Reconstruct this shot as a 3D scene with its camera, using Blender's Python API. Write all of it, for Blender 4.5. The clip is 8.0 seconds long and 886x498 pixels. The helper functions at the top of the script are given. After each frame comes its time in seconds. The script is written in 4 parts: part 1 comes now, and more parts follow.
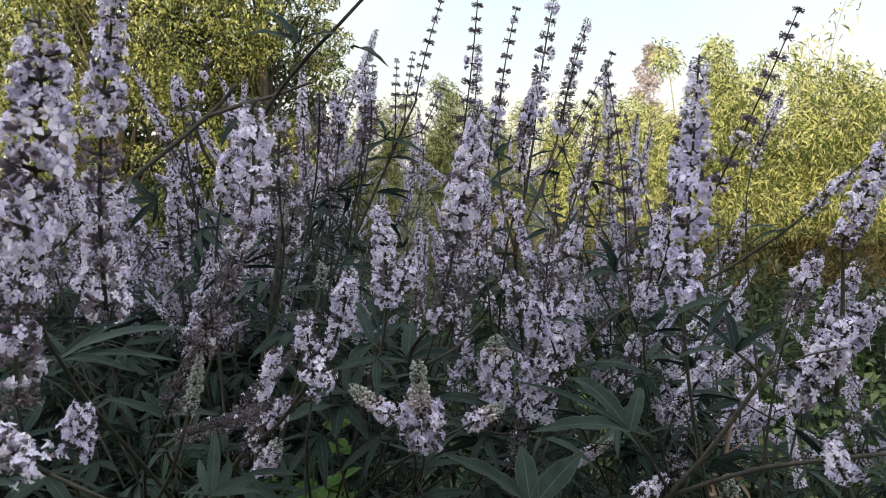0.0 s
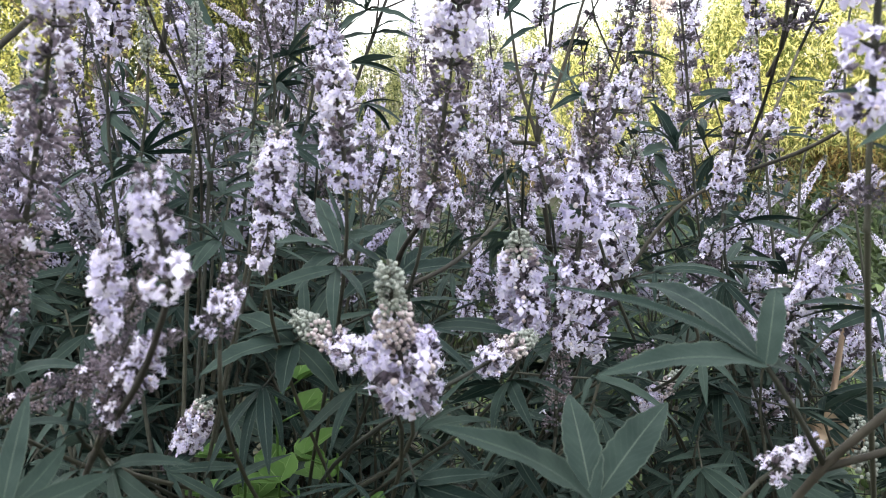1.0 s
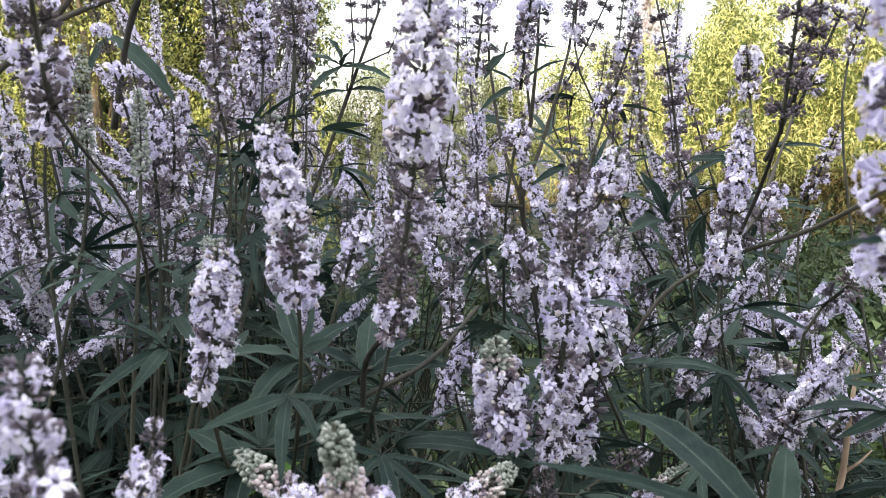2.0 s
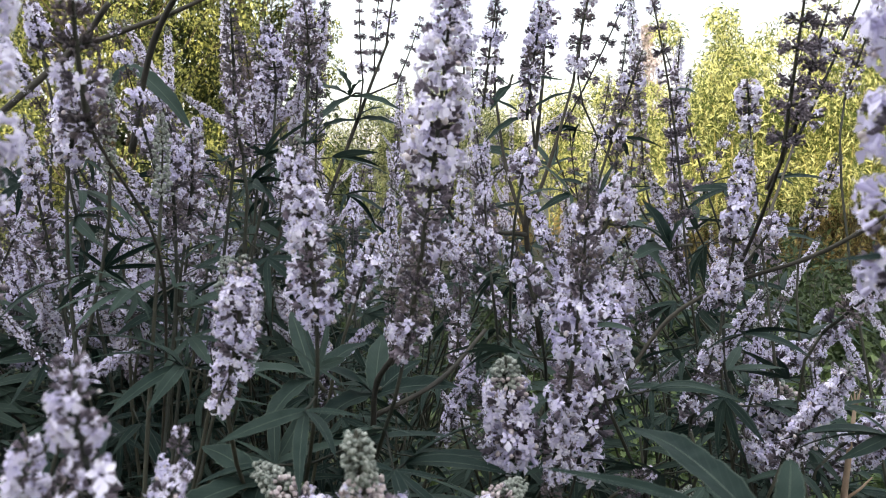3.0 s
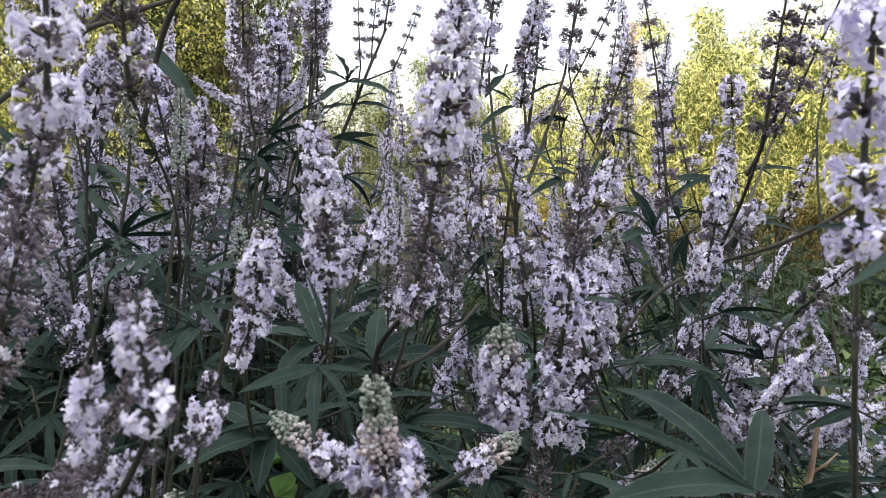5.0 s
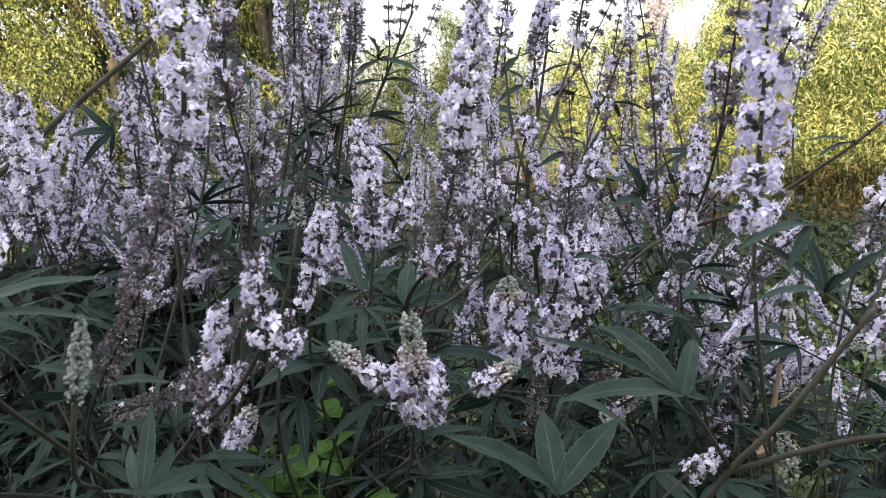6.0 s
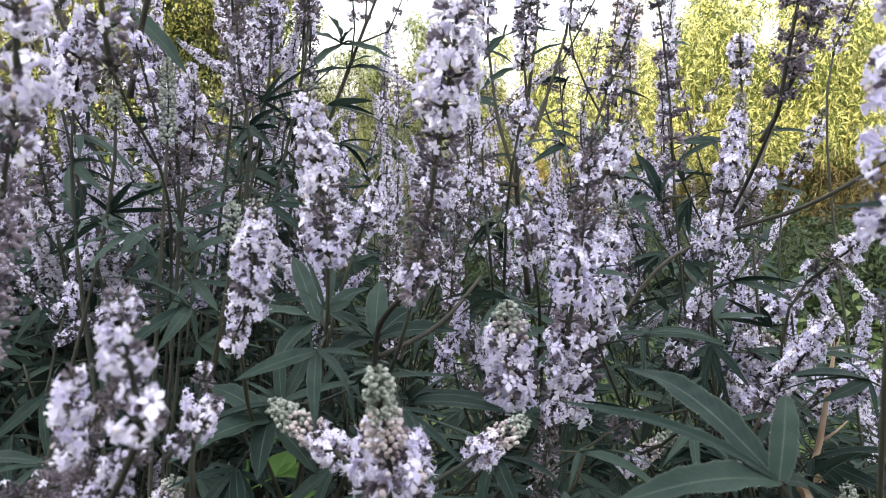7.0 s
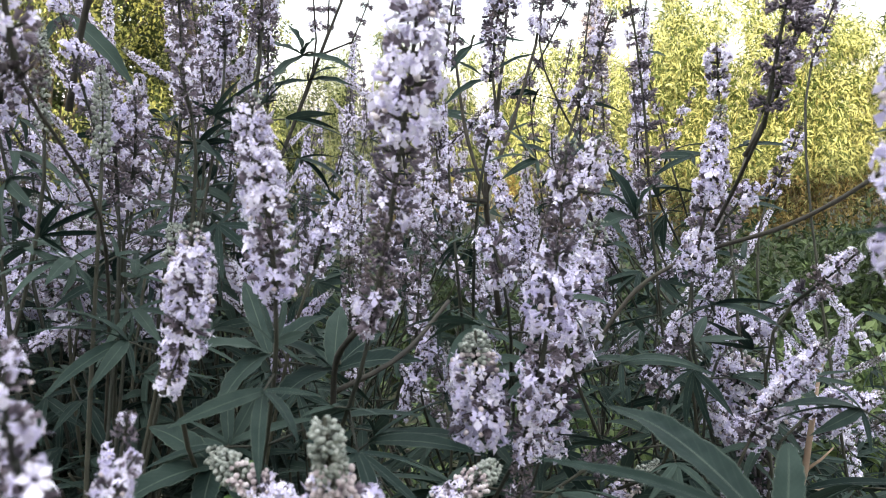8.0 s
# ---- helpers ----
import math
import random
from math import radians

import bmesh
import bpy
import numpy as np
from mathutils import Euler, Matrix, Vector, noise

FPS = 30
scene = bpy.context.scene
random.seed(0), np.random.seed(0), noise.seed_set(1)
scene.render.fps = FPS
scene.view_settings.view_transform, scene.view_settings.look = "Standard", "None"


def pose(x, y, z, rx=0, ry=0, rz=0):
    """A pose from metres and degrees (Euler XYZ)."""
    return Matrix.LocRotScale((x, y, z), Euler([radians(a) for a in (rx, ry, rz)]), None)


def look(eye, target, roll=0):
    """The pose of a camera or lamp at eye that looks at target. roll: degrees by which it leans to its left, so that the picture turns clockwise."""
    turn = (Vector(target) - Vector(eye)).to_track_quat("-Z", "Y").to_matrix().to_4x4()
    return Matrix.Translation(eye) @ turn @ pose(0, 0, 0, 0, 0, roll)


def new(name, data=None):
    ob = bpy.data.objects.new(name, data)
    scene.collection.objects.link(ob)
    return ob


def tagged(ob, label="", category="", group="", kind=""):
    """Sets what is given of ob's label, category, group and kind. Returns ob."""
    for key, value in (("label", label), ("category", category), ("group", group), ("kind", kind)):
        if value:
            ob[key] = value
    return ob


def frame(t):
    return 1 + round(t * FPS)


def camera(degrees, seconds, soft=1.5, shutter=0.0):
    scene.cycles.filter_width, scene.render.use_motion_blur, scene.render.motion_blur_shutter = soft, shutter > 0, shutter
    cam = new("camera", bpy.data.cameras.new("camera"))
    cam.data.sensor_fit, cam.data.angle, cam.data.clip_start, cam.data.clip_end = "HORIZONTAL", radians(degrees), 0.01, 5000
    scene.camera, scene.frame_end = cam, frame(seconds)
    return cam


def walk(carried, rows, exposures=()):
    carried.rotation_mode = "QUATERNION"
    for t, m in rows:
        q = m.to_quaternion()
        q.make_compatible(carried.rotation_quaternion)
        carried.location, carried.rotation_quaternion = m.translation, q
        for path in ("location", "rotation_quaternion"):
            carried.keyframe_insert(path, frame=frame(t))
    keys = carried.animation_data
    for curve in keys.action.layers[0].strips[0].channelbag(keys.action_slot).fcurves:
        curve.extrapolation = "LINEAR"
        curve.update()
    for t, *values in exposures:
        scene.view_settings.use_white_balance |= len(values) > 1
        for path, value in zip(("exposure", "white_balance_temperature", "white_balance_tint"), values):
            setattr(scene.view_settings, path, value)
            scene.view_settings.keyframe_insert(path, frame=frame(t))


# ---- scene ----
cam = camera(55.0, 8.0, soft=0.6)
cam.data.dof.use_dof, cam.data.dof.focus_distance, cam.data.dof.aperture_fstop = True, 1.05, 24.0
EXPOSURES = [(0.0, 0.4), (0.5, 0.74), (1.0, 1.6), (1.5, 1.56), (2.2, 1.18), (3.5, 0.93), (4.2, 1.0), (5.5, 0.97), (6.0, 1.08), (6.5, 1.34), (7.0, 1.36), (7.5, 1.24), (8.0, 1.31)]
SKY, CLOUD, SUN = 0.15, 9.0, 4.8
PATH = [
    (0, (0.063, 0.013, 1.271), (-0.034, 2.001, 1.076), -0.1),
    (0.5, (0.072, 0.175, 1.223), (-0.06, 2.157, 0.995), -1.9),
    (1, (0.063, 0.279, 1.192), (-0.076, 2.245, 0.852), -3.0),
    (1.5, (0.072, 0.31, 1.206), (-0.057, 2.275, 0.86), -3.3),
    (2, (0.076, 0.339, 1.231), (-0.044, 2.316, 0.948), -3.7),
    (2.2, (0.078, 0.345, 1.228), (-0.025, 2.325, 0.964), -3.8),
    (3.3, (0.066, 0.318, 1.226), (-0.05, 2.305, 1.035), -2.9),
    (3.5, (0.066, 0.325, 1.222), (-0.055, 2.312, 1.037), -3.0),
    (4, (0.061, 0.34, 1.21), (-0.042, 2.327, 1.004), -2.5),
    (4.2, (0.065, 0.35, 1.212), (-0.026, 2.336, 0.998), -2.3),
    (5.3, (0.054, 0.251, 1.229), (-0.01, 2.238, 1.002), -1.5),
    (5.5, (0.056, 0.227, 1.241), (-0.027, 2.212, 1.009), -1.4),
    (6, (0.064, 0.152, 1.245), (-0.057, 2.121, 0.913), -1.6),
    (6.5, (0.075, 0.173, 1.247), (0.034, 2.142, 0.897), -0.7),
    (7, (0.052, 0.309, 1.226), (-0.009, 2.283, 0.905), -2.3),
    (7.5, (0.054, 0.36, 1.22), (0.01, 2.339, 0.931), -2.7),
    (8, (0.056, 0.353, 1.225), (0.064, 2.332, 0.934), -2.4),
]
walk(cam, [(t, look(eye, target, roll)) for t, eye, target, roll in PATH], EXPOSURES)

# ---- sky, sun ----
world = bpy.data.worlds.new("evening_sky")
scene.world = world
world.use_nodes = True
wn, wl = world.node_tree.nodes, world.node_tree.links
wn.clear()
w_out = wn.new("ShaderNodeOutputWorld")
w_bg = wn.new("ShaderNodeBackground")
w_sky = wn.new("ShaderNodeTexSky")
w_sky.sky_type = "NISHITA"
w_sky.sun_disc = False
SUN_ELEV, SUN_TURN = radians(12.0), radians(200.0)
w_sky.sun_elevation = SUN_ELEV
w_sky.sun_rotation = SUN_TURN
w_sky.air_density, w_sky.dust_density, w_sky.ozone_density = 1.0, 1.5, 1.0
w_noise = wn.new("ShaderNodeTexNoise")
w_noise.inputs["Scale"].default_value = 2.2
w_noise.inputs["Detail"].default_value = 5.0
w_ramp = wn.new("ShaderNodeValToRGB")
w_ramp.color_ramp.elements[0].position, w_ramp.color_ramp.elements[0].color = 0.3, (0.45, 0.45, 0.45, 1)
w_ramp.color_ramp.elements[1].position, w_ramp.color_ramp.elements[1].color = 0.6, (0.95, 0.95, 0.95, 1)
w_mix = wn.new("ShaderNodeMixRGB")
# thin cloud, brighter on the sun's side of the sky and warmer low down
w_coord = wn.new("ShaderNodeTexCoord")
w_dot = wn.new("ShaderNodeVectorMath")
w_dot.operation = "DOT_PRODUCT"
w_dot.inputs[1].default_value = (0.6 * math.sin(SUN_TURN), 0.6 * math.cos(SUN_TURN), 0.55)
w_range = wn.new("ShaderNodeMapRange")
w_range.inputs["From Min"].default_value, w_range.inputs["From Max"].default_value = -0.5, 0.6
w_range.inputs["To Min"].default_value, w_range.inputs["To Max"].default_value = CLOUD * 0.62, CLOUD * 1.4
w_split = wn.new("ShaderNodeSeparateXYZ")
w_tint = wn.new("ShaderNodeValToRGB")
w_tint.color_ramp.elements[0].position, w_tint.color_ramp.elements[0].color = 0.03, (1.0, 0.93, 0.925, 1)
w_tint.color_ramp.elements[1].position, w_tint.color_ramp.elements[1].color = 0.2, (0.90, 0.955, 1.0, 1)
w_tint.color_ramp.elements.new(0.55).color = (0.945, 0.95, 1.0, 1)
w_scale = wn.new("ShaderNodeVectorMath")
w_scale.operation = "SCALE"
wl.new(w_coord.outputs["Generated"], w_dot.inputs[0])
wl.new(w_coord.outputs["Generated"], w_noise.inputs["Vector"])
wl.new(w_coord.outputs["Generated"], w_split.inputs[0])
wl.new(w_split.outputs["Z"], w_tint.inputs["Fac"])
wl.new(w_dot.outputs["Value"], w_range.inputs["Value"])
wl.new(w_tint.outputs["Color"], w_scale.inputs[0])
wl.new(w_range.outputs["Result"], w_scale.inputs["Scale"])
wl.new(w_scale.outputs["Vector"], w_mix.inputs["Color2"])
w_bg.inputs["Strength"].default_value = SKY
wl.new(w_noise.outputs["Fac"], w_ramp.inputs["Fac"])
wl.new(w_ramp.outputs["Color"], w_mix.inputs["Fac"])
wl.new(w_sky.outputs["Color"], w_mix.inputs["Color1"])
wl.new(w_mix.outputs["Color"], w_bg.inputs["Color"])
wl.new(w_bg.outputs["Background"], w_out.inputs["Surface"])

sun = new("sun", bpy.data.lights.new("sun", "SUN"))
sun.data.energy, sun.data.angle, sun.data.color = SUN, radians(1.8), (1.0, 0.84, 0.57)
# the sky's sun rotation turns from +y towards +x
to_sun = Vector((math.sin(SUN_TURN) * math.cos(SUN_ELEV), math.cos(SUN_TURN) * math.cos(SUN_ELEV), math.sin(SUN_ELEV)))
sun.matrix_basis = look((0, 0, 12), Vector((0, 0, 12)) - to_sun)


# ---- materials ----
def material(name, low, high, rough=0.6, scale=40.0, bump=0.0, translucent=0.0, by_piece=0.0, by_object=0.0, detail=4.0, spec=0.4):
    """Two tones mixed by fine and coarse noise, with a piece by piece shift and thin-leaf light."""
    m = bpy.data.materials.new(name)
    m.use_nodes = True
    n, l = m.node_tree.nodes, m.node_tree.links
    bsdf, out = n["Principled BSDF"], n["Material Output"]
    bsdf.inputs["Roughness"].default_value = rough
    bsdf.inputs["Specular IOR Level"].default_value = spec
    coord = n.new("ShaderNodeTexCoord")
    fine = n.new("ShaderNodeTexNoise")
    fine.inputs["Scale"].default_value = scale
    fine.inputs["Detail"].default_value = detail
    coarse = n.new("ShaderNodeTexNoise")
    coarse.inputs["Scale"].default_value = scale * 0.12
    coarse.inputs["Detail"].default_value = 2.0
    l.new(coord.outputs["Object"], fine.inputs["Vector"])
    l.new(coord.outputs["Object"], coarse.inputs["Vector"])
    add = n.new("ShaderNodeMath")
    add.operation = "MULTIPLY_ADD"
    add.inputs[1].default_value = 0.5
    half = n.new("ShaderNodeMath")
    half.operation = "MULTIPLY"
    half.inputs[1].default_value = 0.5
    l.new(coarse.outputs["Fac"], half.inputs[0])
    l.new(fine.outputs["Fac"], add.inputs[0])
    l.new(half.outputs[0], add.inputs[2])
    value = add
    for amount, source in ((by_piece, "piece"), (by_object, "object")):
        if amount:
            if source == "piece":
                rnd = n.new("ShaderNodeNewGeometry").outputs["Random Per Island"]
            else:
                rnd = n.new("ShaderNodeObjectInfo").outputs["Random"]
            centre = n.new("ShaderNodeMath")
            centre.operation = "SUBTRACT"
            centre.inputs[1].default_value = 0.5
            l.new(rnd, centre.inputs[0])
            shift = n.new("ShaderNodeMath")
            shift.operation = "MULTIPLY_ADD"
            shift.inputs[1].default_value = amount
            l.new(centre.outputs[0], shift.inputs[0])
            l.new(value.outputs[0], shift.inputs[2])
            value = shift
    ramp = n.new("ShaderNodeValToRGB")
    ramp.color_ramp.elements[0].position, ramp.color_ramp.elements[0].color = 0.3, (*low, 1)
    ramp.color_ramp.elements[1].position, ramp.color_ramp.elements[1].color = 0.7, (*high, 1)
    l.new(value.outputs[0], ramp.inputs["Fac"])
    l.new(ramp.outputs["Color"], bsdf.inputs["Base Color"])
    if bump:
        b = n.new("ShaderNodeBump")
        b.inputs["Strength"].default_value = bump
        b.inputs["Distance"].default_value = 0.002
        l.new(fine.outputs["Fac"], b.inputs["Height"])
        l.new(b.outputs["Normal"], bsdf.inputs["Normal"])
    if translucent:
        t = n.new("ShaderNodeBsdfTranslucent")
        mix = n.new("ShaderNodeMixShader")
        mix.inputs["Fac"].default_value = translucent
        l.new(ramp.outputs["Color"], t.inputs["Color"])
        l.new(bsdf.outputs["BSDF"], mix.inputs[1])
        l.new(t.outputs["BSDF"], mix.inputs[2])
        l.new(mix.outputs[0], out.inputs["Surface"])
    return m


def leaf_material(name, low, high, vein, translucent):
    """A leaf blade with a paler midrib, side veins and rim, laid out by the blade's own UV."""
    m = material(name, low, high, 0.62, 60.0, 0.3, translucent, 0.25, 0.5, spec=0.12)
    n, l = m.node_tree.nodes, m.node_tree.links
    ramp = next(k for k in n if k.bl_idname == "ShaderNodeValToRGB")
    uv = n.new("ShaderNodeUVMap")
    split = n.new("ShaderNodeSeparateXYZ")
    l.new(uv.outputs["UV"], split.inputs[0])
    off = n.new("ShaderNodeMath")
    off.operation = "SUBTRACT"
    off.inputs[1].default_value = 0.5
    l.new(split.outputs["X"], off.inputs[0])
    dist = n.new("ShaderNodeMath")
    dist.operation = "ABSOLUTE"
    l.new(off.outputs[0], dist.inputs[0])
    line = n.new("ShaderNodeValToRGB")
    line.color_ramp.elements[0].position, line.color_ramp.elements[0].color = 0.0, (1, 1, 1, 1)
    line.color_ramp.elements[1].position, line.color_ramp.elements[1].color = 0.03, (0, 0, 0, 1)
    e = line.color_ramp.elements.new(0.45)
    e.color = (0, 0, 0, 1)
    e = line.color_ramp.elements.new(0.495)
    e.color = (0.75, 0.75, 0.75, 1)
    l.new(dist.outputs[0], line.inputs["Fac"])
    # side veins run forward from the midrib
    slant = n.new("ShaderNodeMath")
    slant.operation = "MULTIPLY_ADD"
    slant.inputs[1].default_value = -0.35
    l.new(dist.outputs[0], slant.inputs[0])
    l.new(split.outputs["Y"], slant.inputs[2])
    comb = n.new("ShaderNodeMath")
    comb.operation = "PINGPONG"
    comb.inputs[1].default_value = 0.035
    l.new(slant.outputs[0], comb.inputs[0])
    thin = n.new("ShaderNodeMapRange")
    thin.inputs["From Min"].default_value, thin.inputs["From Max"].default_value = 0.0, 0.007
    thin.inputs["To Min"].default_value, thin.inputs["To Max"].default_value = 0.12, 0.0
    l.new(comb.outputs[0], thin.inputs["Value"])
    both = n.new("ShaderNodeMath")
    both.operation = "MAXIMUM"
    l.new(line.outputs["Color"], both.inputs[0])
    l.new(thin.outputs["Result"], both.inputs[1])
    mix = n.new("ShaderNodeMixRGB")
    mix.inputs["Color2"].default_value = (*vein, 1)
    l.new(both.outputs[0], mix.inputs["Fac"])
    l.new(ramp.outputs["Color"], mix.inputs["Color1"])
    for link in list(ramp.outputs["Color"].links):
        if link.to_node != mix:
            l.new(mix.outputs["Color"], link.to_socket)
    return m


PETAL = material("lilac_petal", (0.64, 0.60, 0.80), (0.86, 0.83, 0.92), 0.6, 300.0, 0.0, 0.3, 0.5, 0.3)
CALYX = material("mauve_calyx", (0.075, 0.065, 0.082), (0.27, 0.225, 0.265), 0.8, 400.0, 0.0, 0.1, 0.5, 0.4)
DRIED = material("dry_calyx", (0.09, 0.077, 0.082), (0.22, 0.18, 0.185), 0.85, 400.0, 0.0, 0.0, 0.5, 0.4)
BUD = material("grey_green_bud", (0.15, 0.175, 0.15), (0.37, 0.395, 0.35), 0.75, 300.0, 0.0, 0.15, 0.6)
BLUSH = material("blush_bud", (0.46, 0.39, 0.39), (0.70, 0.635, 0.63), 0.7, 300.0, 0.0, 0.2, 0.6)
STEM = material("shrub_stem", (0.015, 0.018, 0.012), (0.046, 0.046, 0.031), 0.75, 120.0, 0.3, 0.0, 0.0, 0.5)
BARK = material("shrub_bark", (0.020, 0.019, 0.015), (0.070, 0.063, 0.048), 0.85, 90.0, 0.5, 0.0, 0.0, 0.3)
LEAF = leaf_material("chaste_leaf", (0.008, 0.019, 0.016), (0.033, 0.054, 0.043), (0.08, 0.105, 0.082), 0.18)
LIME = leaf_material("lime_leaf", (0.045, 0.10, 0.02), (0.10, 0.19, 0.05), (0.16, 0.25, 0.09), 0.3)
DEAD = material("dead_leaf", (0.28, 0.20, 0.13), (0.52, 0.41, 0.29), 0.8, 60.0, 0.4, 0.1, 0.3)
DEADWOOD = material("bare_dead_wood", (0.22, 0.155, 0.11), (0.40, 0.30, 0.21), 0.8, 50.0, 0.5)
BAMBOO = material("bamboo_leaf", (0.07, 0.10, 0.024), (0.58, 0.59, 0.26), 0.5, 8.0, 0.0, 0.3, 0.9, 0.1)
# brown of dry low leaves, with the hedge foot's shadow put into the colour
DRY_SHADED = material("dry_shaded_bamboo_leaf", (0.09, 0.065, 0.025), (0.42, 0.31, 0.11), 0.7, 8.0, 0.0, 0.15, 0.8, 0.1)
CANE = material("bamboo_cane", (0.16, 0.15, 0.04), (0.32, 0.29, 0.10), 0.5, 12.0, 0.1, 0.0, 0.5)
TREE_LEAF = material("tree_leaf", (0.045, 0.065, 0.016), (0.45, 0.46, 0.15), 0.5, 5.0, 0.0, 0.25, 0.9, 0.1)
# leaf of the dark tree; also darkened as self-shadow seen through lit crowns
DARK_AND_SHADE_LEAF = material("dark_and_shade_tree_leaf", (0.018, 0.03, 0.01), (0.06, 0.085, 0.022), 0.55, 5.0, 0.0, 0.2, 0.6)
TREE_BARK = material("tree_bark", (0.04, 0.032, 0.022), (0.14, 0.11, 0.08), 0.9, 20.0, 0.6)
RUST_LEAF = material("pale_tan_leaf", (0.30, 0.26, 0.27), (0.44, 0.39, 0.40), 0.7, 5.0, 0.0, 0.2, 0.6)
SOIL = material("soil_and_moss", (0.02, 0.022, 0.012), (0.06, 0.06, 0.03), 0.95, 3.0, 0.8)
FRESH = material("fresh_weed_leaf", (0.045, 0.08, 0.028), (0.13, 0.18, 0.06), 0.6, 10.0, 0.0, 0.25, 0.7)
WEED = material("weed_leaf", (0.02, 0.038, 0.012), (0.06, 0.088, 0.028), 0.6, 10.0, 0.0, 0.2, 0.7)
PLASTER = material("grey_plaster", (0.42, 0.40, 0.37), (0.55, 0.53, 0.49), 0.9, 6.0, 0.4)


# ---- small tools ----
class Shape:
    """Gathers vertices, faces, material slots and UVs of one mesh."""

    def __init__(self):
        self.v, self.f, self.m, self.uv, self.count = [], [], [], [], 0

    def add(self, verts, faces, slots, m4=None, uv=None):
        verts = np.asarray(verts, float)
        if m4 is not None:
            verts = verts @ np.array(m4.to_3x3()).T + np.array(m4.translation)
        self.v.append(verts)
        self.f += [tuple(i + self.count for i in f) for f in faces]
        self.m += [slots] * len(faces) if isinstance(slots, int) else list(slots)
        self.uv.append(np.full((len(verts), 2), 0.3) if uv is None else np.asarray(uv, float))
        self.count += len(verts)

    def join(self, other, m4):
        self.add(np.concatenate(other.v), other.f, other.m, m4, np.concatenate(other.uv))

    def mesh(self, name, materials, smooth=True):
        data = bpy.data.meshes.new(name)
        data.from_pydata(np.concatenate(self.v).tolist(), [], self.f)
        for m in materials:
            data.materials.append(m)
        data.polygons.foreach_set("material_index", self.m)
        data.polygons.foreach_set("use_smooth", [smooth] * len(self.f))
        layer = data.uv_layers.new(name="UVMap")
        uv = np.concatenate(self.uv)
        loops = np.zeros(len(data.loops), np.int32)
        data.loops.foreach_get("vertex_index", loops)
        layer.data.foreach_set("uv", uv[loops].ravel())
        data.update()
        return data


def thing(name, place, label, category, group="", kind=""):
    ob = new(name)
    ob.empty_display_size = 0.1
    ob.matrix_basis = Matrix.Translation(place)
    return tagged(ob, label, category, group, kind)


def part(name, data, parent, m=None, label=""):
    """Links mesh data as a part of parent, at the world pose m."""
    ob = new(name, data)
    ob.parent = parent
    base = parent.matrix_basis if parent.parent is None else parent.parent.matrix_basis @ parent.matrix_parent_inverse @ parent.matrix_basis
    ob.matrix_parent_inverse = base.inverted()
    ob.matrix_basis = m if m is not None else Matrix.Identity(4)
    return tagged(ob, label) if label else ob


def frame_along(way, spin=0.0):
    """A turn that takes z to the given way."""
    return way.to_track_quat("Z", "Y").to_matrix().to_4x4() @ Matrix.Rotation(spin, 4, "Z")


def tube(shape, points, radii, slot=0, sides=6):
    """A tapered round bar through the points."""
    verts, faces = [], []
    for i, p in enumerate(points):
        a, b = points[max(i - 1, 0)], points[min(i + 1, len(points) - 1)]
        q = (b - a).to_track_quat("Z", "Y")
        for k in range(sides):
            turn = 2 * math.pi * k / sides
            verts.append(p + q @ Vector((math.cos(turn), math.sin(turn), 0)) * radii[i])
    for i in range(len(points) - 1):
        for k in range(sides):
            j = (k + 1) % sides
            faces.append((i * sides + k, i * sides + j, i * sides + sides + j, i * sides + sides + k))
    faces.append(tuple(range(sides))[::-1])
    faces.append(tuple(range((len(points) - 1) * sides, len(points) * sides)))
    shape.add([tuple(v) for v in verts], faces, slot)


def bezier(a, b, c, d, n):
    return [a * (1 - s) ** 3 + b * 3 * s * (1 - s) ** 2 + c * 3 * s * s * (1 - s) + d * s**3 for s in (i / (n - 1) for i in range(n))]


# ---- flowers of the chaste tree ----
def floret(rng):
    """One two-lipped corolla, a unit across, facing +z: tube, five lobes, four stamens."""
    s = Shape()
    ring = lambda r, z, k=5: [(r * math.cos(2 * math.pi * i / k), r * math.sin(2 * math.pi * i / k), z) for i in range(k)]
    s.add(ring(0.08, -0.6) + ring(0.17, 0.0), [(i, (i + 1) % 5, 5 + (i + 1) % 5, 5 + i) for i in range(5)], 0)
    for i in range(5):
        turn = -math.pi / 2 + i * 2 * math.pi / 5 + rng.uniform(-0.15, 0.15)
        lip = i == 0
        long, wide = (0.78, 0.26) if lip else (rng.uniform(0.46, 0.56), 0.16)
        curl = rng.uniform(-0.22, 0.06)
        pts = [(0.12, -0.07, 0), (0.12, 0.07, 0), (long * 0.6, wide, 0.06), (long * 0.62, 0, 0.0), (long * 0.6, -wide, 0.06), (long, 0.06 * wide, curl)]
        c, d = math.cos(turn), math.sin(turn)
        s.add([(x * c - y * d, x * d + y * c, z) for x, y, z in pts], [(0, 1, 3), (1, 2, 3), (0, 3, 4), (3, 2, 5), (3, 5, 4)], 0)
    for i in range(3):
        x, y = rng.uniform(-0.2, 0.2), rng.uniform(0.0, 0.25)
        s.add([(-0.02, 0, 0), (0.02, 0, 0), (x, y, 0.5)], [(0, 1, 2)], 0)
    return s


